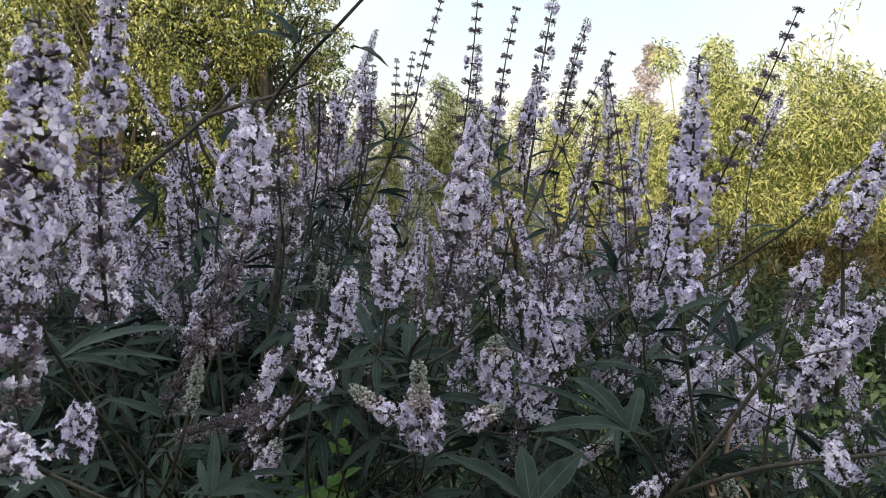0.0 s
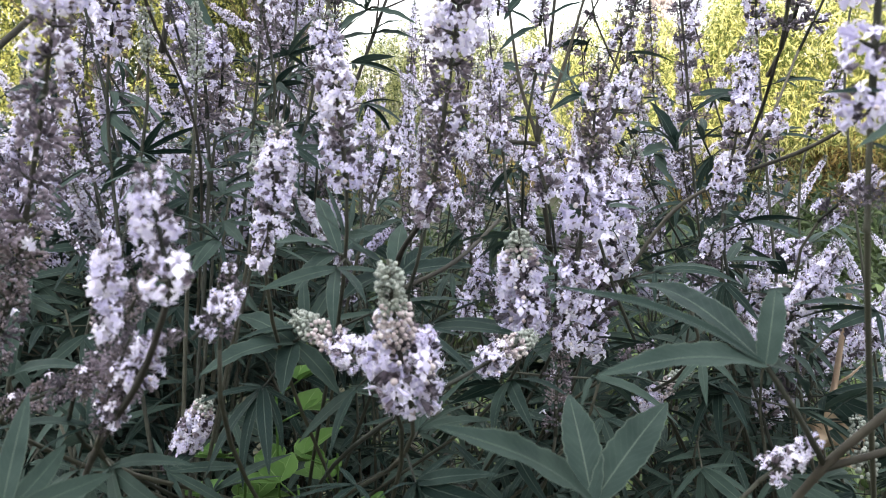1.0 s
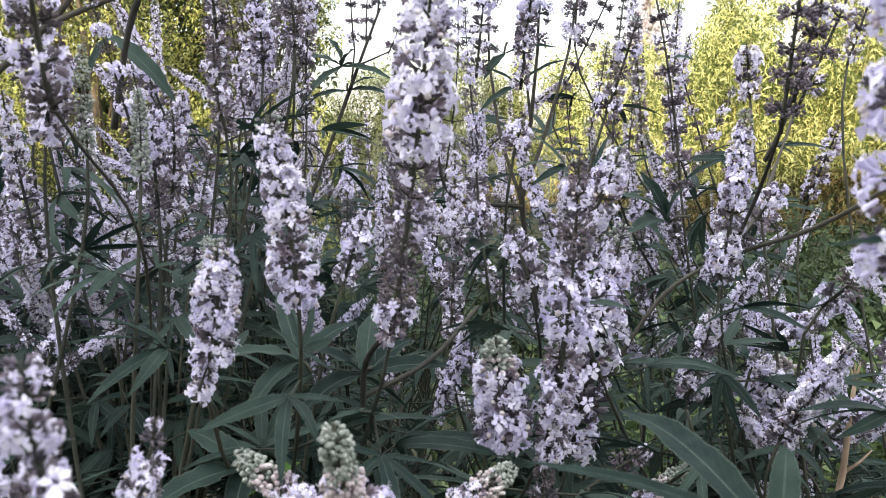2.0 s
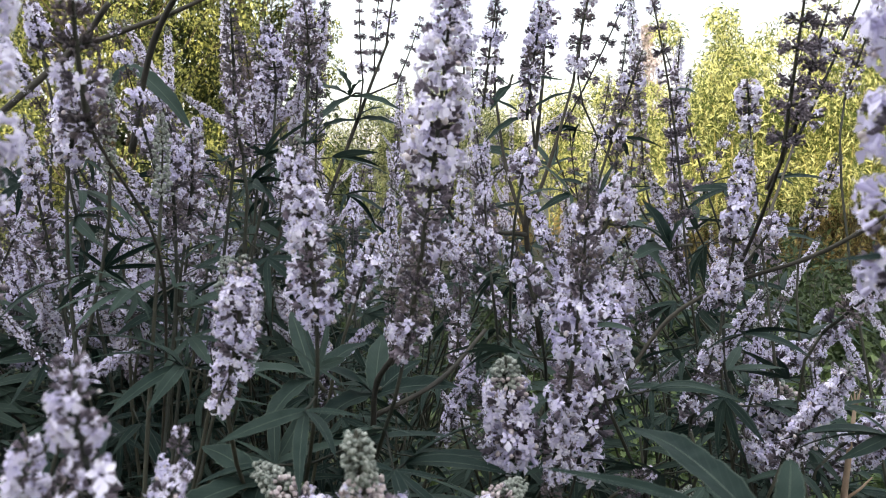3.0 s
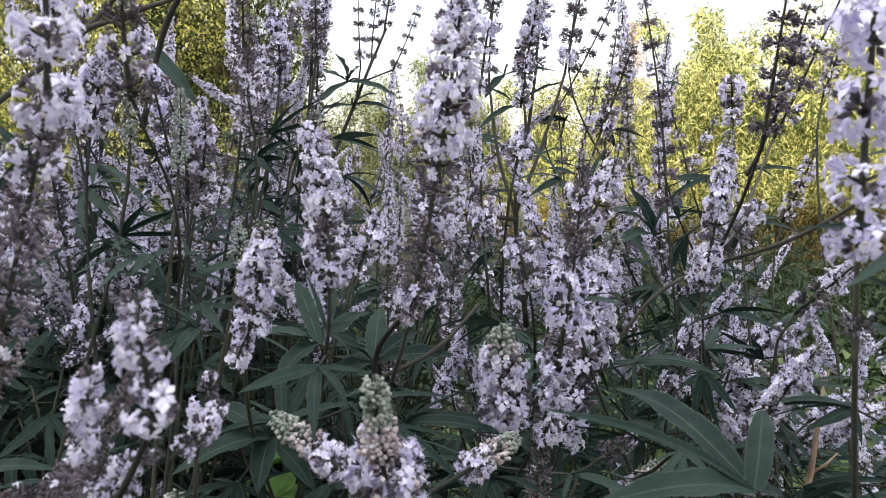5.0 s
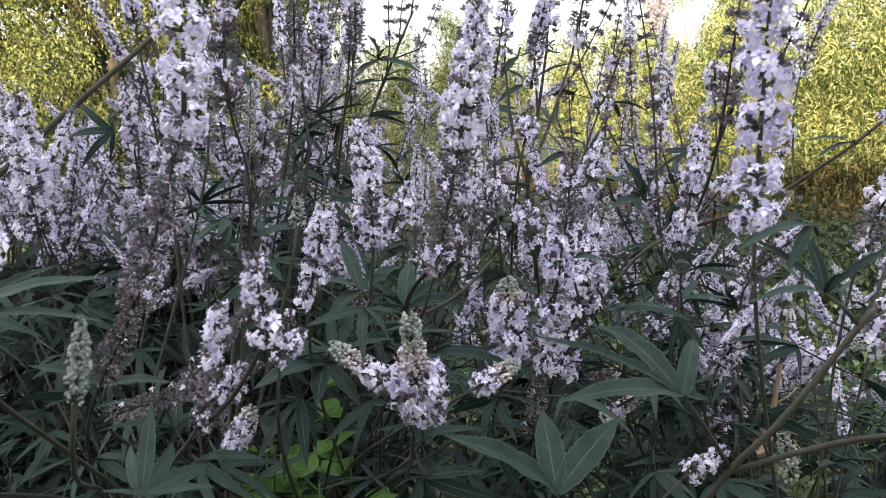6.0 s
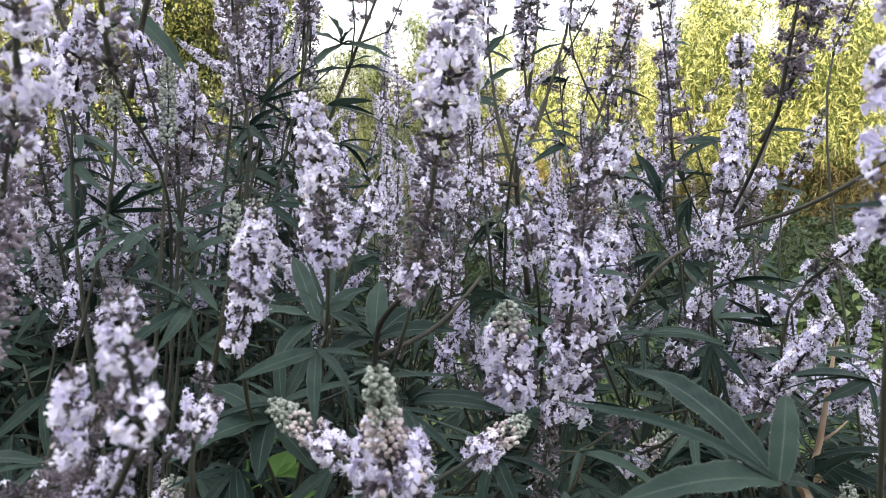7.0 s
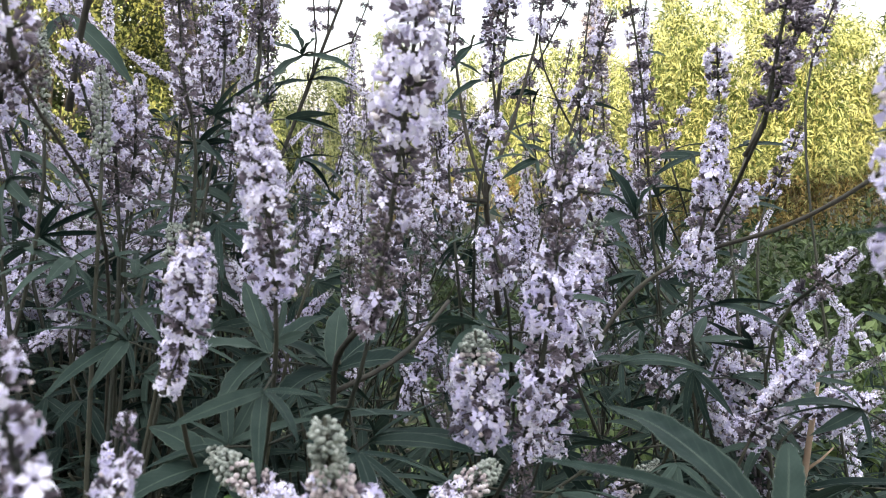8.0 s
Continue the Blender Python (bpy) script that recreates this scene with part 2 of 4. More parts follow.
def bead(rows=3, sides=6):
    """A small rounded bud along +z, a unit long."""
    v, f = [(0, 0, -0.5)], []
    for i in range(1, rows + 1):
        a = -math.pi / 2 + math.pi * i / (rows + 1)
        v += [(0.46 * math.cos(a) * math.cos(2 * math.pi * k / sides), 0.46 * math.cos(a) * math.sin(2 * math.pi * k / sides), 0.5 * math.sin(a)) for k in range(sides)]
    v.append((0, 0, 0.5))
    for k in range(sides):
        j = (k + 1) % sides
        f.append((0, 1 + j, 1 + k))
        for i in range(rows - 1):
            f.append((1 + i * sides + k, 1 + i * sides + j, 1 + (i + 1) * sides + j, 1 + (i + 1) * sides + k))
        f.append((len(v) - 1, 1 + (rows - 1) * sides + k, 1 + (rows - 1) * sides + j))
    return v, f


def cup():
    """A toothed calyx cup opening to +z, a unit long."""
    v = [(0.16 * math.cos(2 * math.pi * k / 5), 0.16 * math.sin(2 * math.pi * k / 5), 0) for k in range(5)]
    v += [(0.3 * math.cos(2 * math.pi * k / 5), 0.3 * math.sin(2 * math.pi * k / 5), 0.7) for k in range(5)]
    v += [(0.36 * math.cos(2 * math.pi * (k + 0.5) / 5), 0.36 * math.sin(2 * math.pi * (k + 0.5) / 5), 1.0) for k in range(5)]
    f = [(k, (k + 1) % 5, 5 + (k + 1) % 5, 5 + k) for k in range(5)] + [(5 + k, 5 + (k + 1) % 5, 10 + k) for k in range(5)] + [(4, 3, 2, 1, 0)]
    return v, f


FLOWER_MATS = [PETAL, CALYX, BUD, BLUSH, STEM, DRIED]
CUP, BEAD = cup(), bead()
dice = random.Random(11)
FLORETS = [floret(dice) for _ in range(6)]


def whorl(rng, flowers, cups, buds, bud_slot=2, cup_slot=1, flat=1.0, size=0.6, squeeze=0.0, cup_size=1.0, bud_size=0.0):
    """One whorl round the stem, a unit in radius: open florets, calyces and buds, in two opposite tufts."""
    s = Shape()

    def outward(lo, hi):
        turn = rng.uniform(0, 2 * math.pi)
        if squeeze and rng.random() < squeeze:
            turn = rng.choice((0, math.pi)) + rng.gauss(0, 0.5)
        rise = rng.uniform(lo, hi) * flat
        return Vector((math.cos(turn) * math.cos(rise), math.sin(turn) * math.cos(rise), math.sin(rise)))

    for _ in range(cups):
        d = outward(-0.8, 0.8)
        r = rng.uniform(0.22, 0.62)
        m = Matrix.Translation(d * r) @ frame_along(d + Vector((0, 0, rng.uniform(0, 0.5))), rng.uniform(0, 6)) @ Matrix.Scale(cup_size * rng.uniform(0.26, 0.36), 4)
        s.add(*CUP, cup_slot, m)
    for _ in range(buds):
        d = outward(-0.9, 0.9)
        m = Matrix.Translation(d * rng.uniform(0.55, 0.85)) @ frame_along(d, 0) @ Matrix.Scale(rng.uniform(0.26, 0.4) * (bud_size if bud_size else 0.55 if bud_slot == 3 else 0.34 if bud_slot == 1 else 0.65), 4)
        s.add(*BEAD, bud_slot, m)
    for i in range(flowers):
        d = outward(-0.9, 0.75)
        r = rng.uniform(0.6, 0.9)
        face = d + Vector((rng.gauss(0, 0.3), rng.gauss(0, 0.3), rng.gauss(-0.05, 0.3)))
        # the long lip hangs down
        q = face.to_track_quat("Z", "Y").to_matrix().to_4x4()
        m = Matrix.Translation(d * r) @ q @ Matrix.Rotation(rng.gauss(0, 0.4), 4, "Z") @ Matrix.Scale(size * rng.uniform(0.8, 1.15), 4)
        s.join(rng.choice(FLORETS), m)
    # two short arms that carry the tufts
    for way in (1, -1):
        tube(s, [Vector((0, 0, -0.05)), Vector((way * 0.35, 0, 0.03)), Vector((way * 0.6, 0, 0.12))], [0.07, 0.05, 0.03], 4, 4)
    return s


WHORL_SHAPES = {
    "tuft": [whorl(dice, 9, 16, 2, 3, size=0.78) for _ in range(4)],
    "broad": [whorl(dice, 22, 9, 3, 3, size=0.52) for _ in range(4)],
    "bloom": [whorl(dice, 28, 18, 4, 3, size=0.43) for _ in range(6)],
    "rich": [whorl(dice, 44, 22, 8, 3, size=0.38, bud_size=0.5) for _ in range(4)],
    "beads": [whorl(dice, 0, 0, 46, 2, size=0.3, bud_size=0.85) for _ in range(3)],
    "pearls": [whorl(dice, 4, 3, 44, 3, size=0.34, bud_size=0.75) for _ in range(3)],
    "half": [whorl(dice, 12, 26, 6, 1, size=0.43, squeeze=0.5) for _ in range(5)],
    "spent": [whorl(dice, 1, 44, 34, 1, flat=0.8, squeeze=0.3, size=0.45, cup_size=0.7) for _ in range(3)] + [whorl(dice, 0, 44, 34, 1, cup_slot=5, flat=0.8, squeeze=0.3, cup_size=0.7) for _ in range(2)],
    "bare": [whorl(dice, 0, 46, 60, 1, flat=0.55, squeeze=0.35, cup_size=0.8) for _ in range(4)],
    "bud": [whorl(dice, 0, 6, 22, 2) for _ in range(3)],
    "blush": [whorl(dice, 4, 4, 20, 3) for _ in range(3)],
}
WHORLS = {k: [s.mesh("flower_whorl", FLOWER_MATS) for s in v] for k, v in WHORL_SHAPES.items()}


def spike_plan(tip, base, radius, style, rng):
    """The axis points of a spike and its whorls as (kind, place, way, size), from the tip down."""
    bow = Vector((rng.gauss(0, 1), rng.gauss(0, 1), 0)) * (tip - base).length * 0.025
    axis = bezier(tip, tip.lerp(base, 0.33) + bow, tip.lerp(base, 0.67) + bow, base, 9)
    length = (tip - base).length
    gap = {"bloom": 0.74, "mixed": 1.1, "loose": 1.3, "spent": 1.1, "bare": 1.75, "full": 0.6, "small": 0.7, "budding": 1.2, "seeding": 1.5, "clustered": 1.3, "fading": 1.0, "tall": 0.75, "tufted": 1.05, "plump": 0.55}[style]
    d, plan = radius * 0.25, []
    while d < length:
        s = d / length
        i = min(int(s * 8), 7)
        p = axis[i].lerp(axis[i + 1], s * 8 - i)
        way = (axis[i] - axis[i + 1]).normalized()
        grow = 0.42 + 0.58 * min(1.0, s / 0.4)
        x = rng.random()
        if style == "bloom":
            kind = "bud" if s < 0.07 else "blush" if s < 0.11 else "bloom" if s < 0.6 or x < 0.4 else "half"
        elif style == "full":
            if s > 0.84:
                break
            grow = 0.24 + 0.1 * s / 0.3 if s < 0.3 else 0.44 if s < 0.48 else 0.5 + 0.42 * min(1.0, (s - 0.48) / 0.16)
            kind = "beads" if s < 0.3 else "pearls" if s < 0.5 else "rich"
        elif style == "plump":
            grow = 0.3 + 0.7 * min(1.0, s / 0.42)
            kind = "beads" if s < 0.2 else "pearls" if s < 0.3 else "rich"
        elif style == "small":
            grow = 0.5 + 0.5 * min(1.0, s / 0.6)
            kind = "beads" if s < 0.4 else "pearls" if s < 0.68 else "rich"
        elif style == "mixed":
            kind = "bud" if s < 0.05 else "bloom" if s < 0.45 and x < 0.85 else "half" if x < 0.7 else "spent"
        elif style == "loose":
            grow = 0.42 + 0.58 * min(1.0, s / 0.45)
            kind = "bud" if s < 0.06 else "bloom" if s < 0.25 else "broad" if x < 0.88 else "half"
        elif style == "budding":
            kind = "beads" if x < 0.7 else "bud"
        elif style == "tall":
            grow = (0.42 + 0.58 * min(1.0, s / 0.3)) * (1.0 if s < 0.5 else 0.82)
            kind = "bud" if s < 0.05 else "bloom" if s < 0.5 else "half" if x < 0.6 else "spent"
        elif style == "fading":
            kind = "bud" if s < 0.04 else "spent" if x < (0.65 if s < 0.4 else 0.3) else "half" if x < 0.75 else "bloom"
        elif style == "clustered":
            grow = 0.6 + 0.4 * min(1.0, s / 0.4)
            kind = "bare" if x < 0.8 else "half"
        elif style == "tufted":
            grow = 0.6 + 0.4 * min(1.0, s / 0.3)
            kind = "tuft" if x < 0.9 else "half"
        elif style == "seeding":
            grow = 0.5 + 0.5 * min(1.0, s / 0.35)
            kind = "bud" if s < 0.04 else "half" if x < 0.5 else "spent" if x < 0.82 else "broad"
        elif style == "spent":
            kind = "spent" if x < 0.92 else "half"
        else:
            grow = 0.65 + 0.65 * min(1.0, s / 0.5)
            kind = "bare" if x < 0.9 else "half"
        size = radius * grow * rng.uniform(0.88, 1.12)
        plan.append((kind, p, way, size))
        d += gap * size * (0.75 if kind in ("bud", "beads") else 1.0) * rng.uniform(0.9, 1.15)
    return axis, plan


def axis_shape(axis, radius, offset):
    s = Shape()
    n = len(axis)
    thick = min(0.0016, radius * 0.12)
    tube(s, [p - offset for p in axis], [thick * (0.45 + 0.55 * i / (n - 1)) for i in range(n)], 0, 6)
    return s


def flower_spike(shrub, tip, base, radius, style, seed):
    """A near spike: its axis, with every whorl a piece of its own."""
    rng = random.Random(seed)
    tip, base = Vector(tip), Vector(base)
    axis, plan = spike_plan(tip, base, radius, style, rng)
    ob = part("flower_spike", axis_shape(axis, radius, base).mesh("flower_spike", [STEM]), shrub, Matrix.Translation(base), SPIKE_LABELS[style])
    for kind, p, way, size in plan:
        name = {"bud": "bud_whorl", "blush": "bud_whorl", "beads": "bud_whorl", "pearls": "bud_whorl", "spent": "seed_whorl", "bare": "seed_whorl"}.get(kind, "flower_whorl")
        m = Matrix.Translation(p) @ frame_along(way, rng.uniform(0, 6.28)) @ Matrix.Diagonal((size, size, size * rng.uniform(0.9, 1.1), 1))
        part(name, rng.choice(WHORLS[kind]), ob, m)
    return ob, (base - axis[-2]).normalized()


SPIKE_LABELS = {
    "bloom": "dense pale lilac flower spike in full bloom",
    "mixed": "lilac spike flowering above, spent below",
    "loose": "loose whorled spike of large pale lilac flowers",
    "spent": "faded grey-mauve spike with dry calyces",
    "tall": "tall lilac spike, dense above and fading below",
    "fading": "long spike gone brown above, still flowering below",
    "clustered": "dark seeding spike with crowded round whorls",
    "tufted": "short open spike of large pale lilac flowers",
    "seeding": "open spike with spaced whorls, partly gone to seed",
    "bare": "thin dark seeding spike with spaced whorls",
    "full": "short plump lilac spike with a green budded tip",
    "plump": "compact rounded lilac spike with a short bud tip",
    "budding": "grey-green spike still in bud",
    "small": "small side spike of pale buds and flowers",
}


# ---- leaves of the chaste tree ----
def blade(length, width, droop, fold, steps=7):
    """A lance-shaped leaflet along +y with a folded midrib and a hanging tip."""
    v, uv, f = [], [], []
    for i in range(steps + 1):
        s = i / steps
        w = width * (math.sin(math.pi * min(1.0, 0.06 + s * 0.94) ** 0.8) ** 0.9 + 0.02)
        y, z = length * (s - 0.12 * droop * s * s), -droop * length * 0.5 * s * s
        for side in (-1, 0, 1):
            v.append((side * w, y, z + abs(side) * fold * w))
            uv.append((0.5 + 0.5 * side, s))
    for i in range(steps):
        for k in (0, 1):
            a = i * 3 + k
            f.append((a, a + 1, a + 4, a + 3))
    return v, f, uv


def palmate(rng, leaflets, reach=0.085, droop=0.5):
    """A fan of leaflets at the end of a stalk that starts at the origin and points to +y; a list of (verts, faces, uv, matrix), and the stalk."""
    stalk = reach * rng.uniform(0.35, 0.5)
    end = Vector((0, stalk, rng.uniform(-0.1, 0.15) * stalk))
    fans = {5: ((0, 1.0), (38, 0.85), (-38, 0.85), (82, 0.45), (-82, 0.45)), 7: ((0, 1.0), (28, 0.93), (-28, 0.93), (58, 0.72), (-58, 0.72), (95, 0.4), (-95, 0.4)), 3: ((0, 1.0), (42, 0.7), (-42, 0.7))}[leaflets]
    blades = []
    for turn, k in fans:
        size = reach * k * rng.uniform(0.9, 1.1)
        b = blade(size, size * rng.uniform(0.06, 0.086), droop * rng.uniform(0.5, 1.5), 0.25)
        m = Matrix.Translation(end) @ Matrix.Rotation(radians(turn + rng.gauss(0, 5)), 4, "Z") @ Matrix.Rotation(radians(rng.gauss(0, 12)), 4, "X") @ Matrix.Rotation(radians(rng.gauss(0, 20)), 4, "Y")
        blades.append((*b, m))
    s = Shape()
    tube(s, [Vector((0, 0, 0)), end * 0.5, end], [0.0011, 0.0009, 0.0008], 1, 4)
    return blades, s


def leaf_mesh(rng, leaflets, reach=0.085, droop=0.5):
    blades, s = palmate(rng, leaflets, reach, droop)
    for v, f, uv, m in blades:
        s.add(v, f, 0, m, uv)
    return s


LEAF_SHAPES = [leaf_mesh(dice, k, 0.085, d) for k, d in ((5, 0.4), (5, 0.7), (7, 0.5), (7, 0.8), (5, 0.2), (3, 0.5), (5, 1.0))]
LEAVES = [s.mesh("leaf", [LEAF, STEM]) for s in LEAF_SHAPES]


def leaf_at(shrub, place, heading, pitch, roll, size, data=None):
    m = Matrix.Translation(place) @ Matrix.Rotation(heading, 4, "Z") @ Matrix.Rotation(pitch, 4, "X") @ Matrix.Rotation(roll, 4, "Y") @ Matrix.Scale(size, 4)
    return part("leaf", data or dice.choice(LEAVES), shrub, m)


def branch(shrub, root, start, way, seed, leaves=6, thick=0.0018, first=0.03, small=1.0):
    """A woody shoot from the root up to the foot of a spike, with opposite leaf pairs."""
    rng = random.Random(seed)
    start, root = Vector(start), Vector(root)
    reach = (start - root).length
    pts = bezier(start, start + way * min(0.1, reach * 0.35), root + Vector((0, 0, reach * 0.3)), root, 12)
    s = Shape()
    tube(s, [p - root for p in pts], [0.0011 + (thick - 0.0011) * (i / 11) ** 0.7 for i in range(12)], 0, 6)
    part("branch", s.mesh("branch", [STEM]), shrub, Matrix.Translation(root))
    # walk down the shoot and set a leaf pair every few centimetres
    d, spin = first + rng.uniform(0, 0.03), rng.uniform(0, 6.28)
    seg = [(pts[i + 1] - pts[i]).length for i in range(11)]
    for _ in range(leaves // 2):
        left, i = d, 0
        while i < 10 and left > seg[i]:
            left -= seg[i]
            i += 1
        p = pts[i].lerp(pts[i + 1], min(1.0, left / max(seg[i], 1e-6)))
        if p.z < 0.35:
            break
        for side in (0, math.pi):
            leaf_at(shrub, p, spin + side + rng.gauss(0, 0.3), radians(rng.uniform(-35, 30)), radians(rng.gauss(0, 20)), small * rng.uniform(0.5, 0.9), rng.choice(LEAVES))
        spin += math.pi / 2 + rng.gauss(0, 0.3)
        d += rng.uniform(0.045, 0.075)


# ---- ground and the garden wall behind the camera ----
def ground_sheet():
    s = Shape()
    steps = [-260, -120, -60, -30] + [-16 + i * 0.6 for i in range(54)] + [30, 60, 120, 260]
    v = [(x, y + 4, 0.035 * math.sin(x * 1.7 + y) * math.cos(y * 1.3) if abs(x) < 20 and abs(y) < 20 else 0.0) for y in steps for x in steps]
    k = len(steps)
    f = [(j * k + i, j * k + i + 1, (j + 1) * k + i + 1, (j + 1) * k + i) for j in range(k - 1) for i in range(k - 1)]
    s.add(v, f, 0)
    return tagged(new("ground", s.mesh("ground", [SOIL])), "dark mossy garden soil with low weeds", "ground", kind="structure")


def box(shape, lo, hi, slot=0):
    (a, b, c), (d, e, f) = lo, hi
    shape.add([(a, b, c), (d, b, c), (d, e, c), (a, e, c), (a, b, f), (d, b, f), (d, e, f), (a, e, f)], [(3, 2, 1, 0), (4, 5, 6, 7), (0, 1, 5, 4), (1, 2, 6, 5), (2, 3, 7, 6), (3, 0, 4, 7)], slot)


ground_sheet()
wall = Shape()
box(wall, (-22, -3.5, -0.05), (16, -3.2, 3.18))
box(wall, (-22, -3.56, 3.184), (16, -3.14, 3.25))
tagged(new("wall_south", wall.mesh("wall_south", [PLASTER], False)), "plain grey plastered garden wall facing the shrubs", "wall", kind="structure")


# ---- background planting ----
def scatter_leaves(shape, rng, centre, spread, count, long, wide, hang, slot=0, shell=0.0, curve=0.25):
    """Small folded leaves round a centre; hang: how far they point down; shell pushes them to the clump's surface."""
    g = np.random.RandomState(rng.randrange(1 << 30))
    d = g.normal(size=(count, 3))
    d /= np.linalg.norm(d, axis=1, keepdims=True)
    p = np.array(centre) + d * (g.rand(count, 1) ** (0.33 * (1 - shell))) * np.array(spread)
    p = p[p[:, 2] > 0.03]
    n = len(p)
    if n == 0:
        return
    a, tilt = g.uniform(0, 6.28, n), -hang + g.normal(0, 0.6, n)
    ahead = np.stack([np.cos(a) * np.cos(tilt), np.sin(a) * np.cos(tilt), np.sin(tilt)], 1)
    side = np.cross(ahead, np.stack([g.normal(0, 0.5, n), g.normal(0, 0.5, n), np.ones(n)], 1))
    side /= np.linalg.norm(side, axis=1, keepdims=True) + 1e-9
    up = np.cross(side, ahead)
    size, w = long * g.uniform(0.65, 1.2, (n, 1)), wide * g.uniform(0.8, 1.2, (n, 1))
    tip = p + ahead * size - np.array([0, 0, curve]) * size
    mid = p + ahead * size * 0.45
    verts = np.stack([p, mid + side * w / 2 + up * w * 0.2, tip, mid - side * w / 2 + up * w * 0.2], 1).reshape(-1, 3)
    faces = [f for i in range(n) for f in ((4 * i, 4 * i + 1, 4 * i + 2), (4 * i, 4 * i + 2, 4 * i + 3))]
    shape.add(verts, faces, slot)


def broad_tree(name, foot, height, crown, clumps, per, leaf, mat, label, seed, low=0.25, lean=0.0, wide=0.6, clump=(0.26, 0.45)):
    """A tapered trunk with limbs, and a crown of leaf clumps of uneven size."""
    rng = random.Random(seed)
    foot = Vector(foot)
    tree = thing(name, foot, label, "tree")
    s = Shape()
    top = foot + Vector((lean, 0, height * 0.85))
    trunk = bezier(foot - Vector((0, 0, 0.05)), foot.lerp(top, 0.3) + Vector((0.1, 0, 0)), foot.lerp(top, 0.6) - Vector((0.08, 0, 0)), top, 10)
    thick = height * 0.013
    tube(s, [p - foot for p in trunk], [thick * (1.0 - 0.85 * i / 9) for i in range(10)], 0, 8)
    leaves = Shape()
    for i in range(clumps):
        h = low + (1 - low) * (i + rng.random()) / clumps
        a = rng.uniform(0, 6.28)
        reach = crown * (1.0 - 0.75 * max(0.0, h - 0.55) / 0.45) * rng.uniform(0.15, 1.0) ** 0.8
        c = foot + Vector((math.cos(a) * reach + lean * h, math.sin(a) * reach * 0.8, h * height))
        start = trunk[min(9, max(1, int((h - 0.12) * 10)))]
        tube(s, [p - foot for p in bezier(start, start.lerp(c, 0.4) + Vector((0, 0, 0.1)), start.lerp(c, 0.8), c, 5)], [thick * k for k in (0.16, 0.13, 0.09, 0.06, 0.03)], 0, 5)
        size = crown * rng.uniform(*clump)
        scatter_leaves(leaves, rng, tuple(c - foot), (size, size, size * 0.7), per, leaf, leaf * wide, 0.35, shell=0.4)
    part("trunk", s.mesh("trunk", [TREE_BARK]), tree, Matrix.Translation(foot))
    tagged(part("crown", leaves.mesh("crown", [mat], False), tree, Matrix.Translation(foot)), kind="stuff")
    return tree


def bamboo_clump(foot, height, width, canes, per, seed, label, long=0.12, thin=1.0):
    """Arching canes with narrow hanging leaves in tiers, brown near the foot for dry leaves and the shadow there."""
    rng = random.Random(seed)
    foot = Vector(foot)
    clump = thing("bamboo_clump", foot, label, "bamboo", "bamboo hedge")
    leaves = Shape()
    for i in range(canes):
        s = Shape()
        a = rng.uniform(0, 6.28)
        f = Vector((rng.uniform(-1, 1) * width * 0.8, rng.uniform(-1, 1) * 0.35, 0))
        h = height * rng.uniform(0.62, 1.04)
        out = Vector((math.cos(a), math.sin(a), 0)) * rng.uniform(0.1, 0.45) * thin
        pts = bezier(f, f + Vector((0, 0, h * 0.5)), f + out * 0.4 + Vector((0, 0, h * 0.9)), f + out + Vector((0, 0, h)), 9)
        tube(s, pts, [0.009 * (1 - 0.8 * k / 8) for k in range(9)], 0, 5)
        part("cane", s.mesh("cane", [CANE]), clump, Matrix.Translation(foot))
        for k in range(18):
            t = rng.uniform(0.06, 1.0)
            j = min(7, int(t * 8))
            p = pts[j].lerp(pts[j + 1], t * 8 - j)
            scatter_leaves(leaves, rng, tuple(p), (0.17, 0.17, 0.14), per, long, long * 0.17, 0.4, slot=1 if p.z < rng.uniform(0.2, 0.75) else 0, curve=0.3)
    tagged(part("foliage", leaves.mesh("foliage", [BAMBOO, DRY_SHADED], False), clump, Matrix.Translation(foot)), kind="stuff")
    return clump


SUNLIT = "sunlit yellow-green bamboo clump with narrow hanging leaves"
rng = random.Random(5)
for i, (x, tall) in enumerate(((1.3, 1.5), (1.85, 1.8), (2.4, 2.45), (2.9, 2.25), (3.4, 2.15), (3.95, 2.0), (4.6, 2.1), (5.3, 2.05), (6.0, 2.2), (6.8, 2.2))):
    bamboo_clump((x, 8.3 + rng.uniform(-0.25, 0.35), 0), tall, 0.5, 8 if i < 2 else 16, 28 if i < 2 else 58, 40 + i, SUNLIT, long=0.069)
bamboo_clump((3.6, 8.9, 0), 3.3, 0.45, 7, 14, 61, "tall airy bamboo clump with wispy tops", thin=1.6, long=0.095)
for i in range(9):
    bamboo_clump((-2.9 + i * 0.72, 11.0 + rng.uniform(-0.4, 0.5), 0), (1.95, 2.1, 2.0, 2.2, 2.05, 1.9, 2.1, 2.25, 2.3)[i], 0.6, 13, 34, 80 + i, "low pale yellow-green thicket in the sun behind the shrubs", long=0.075)

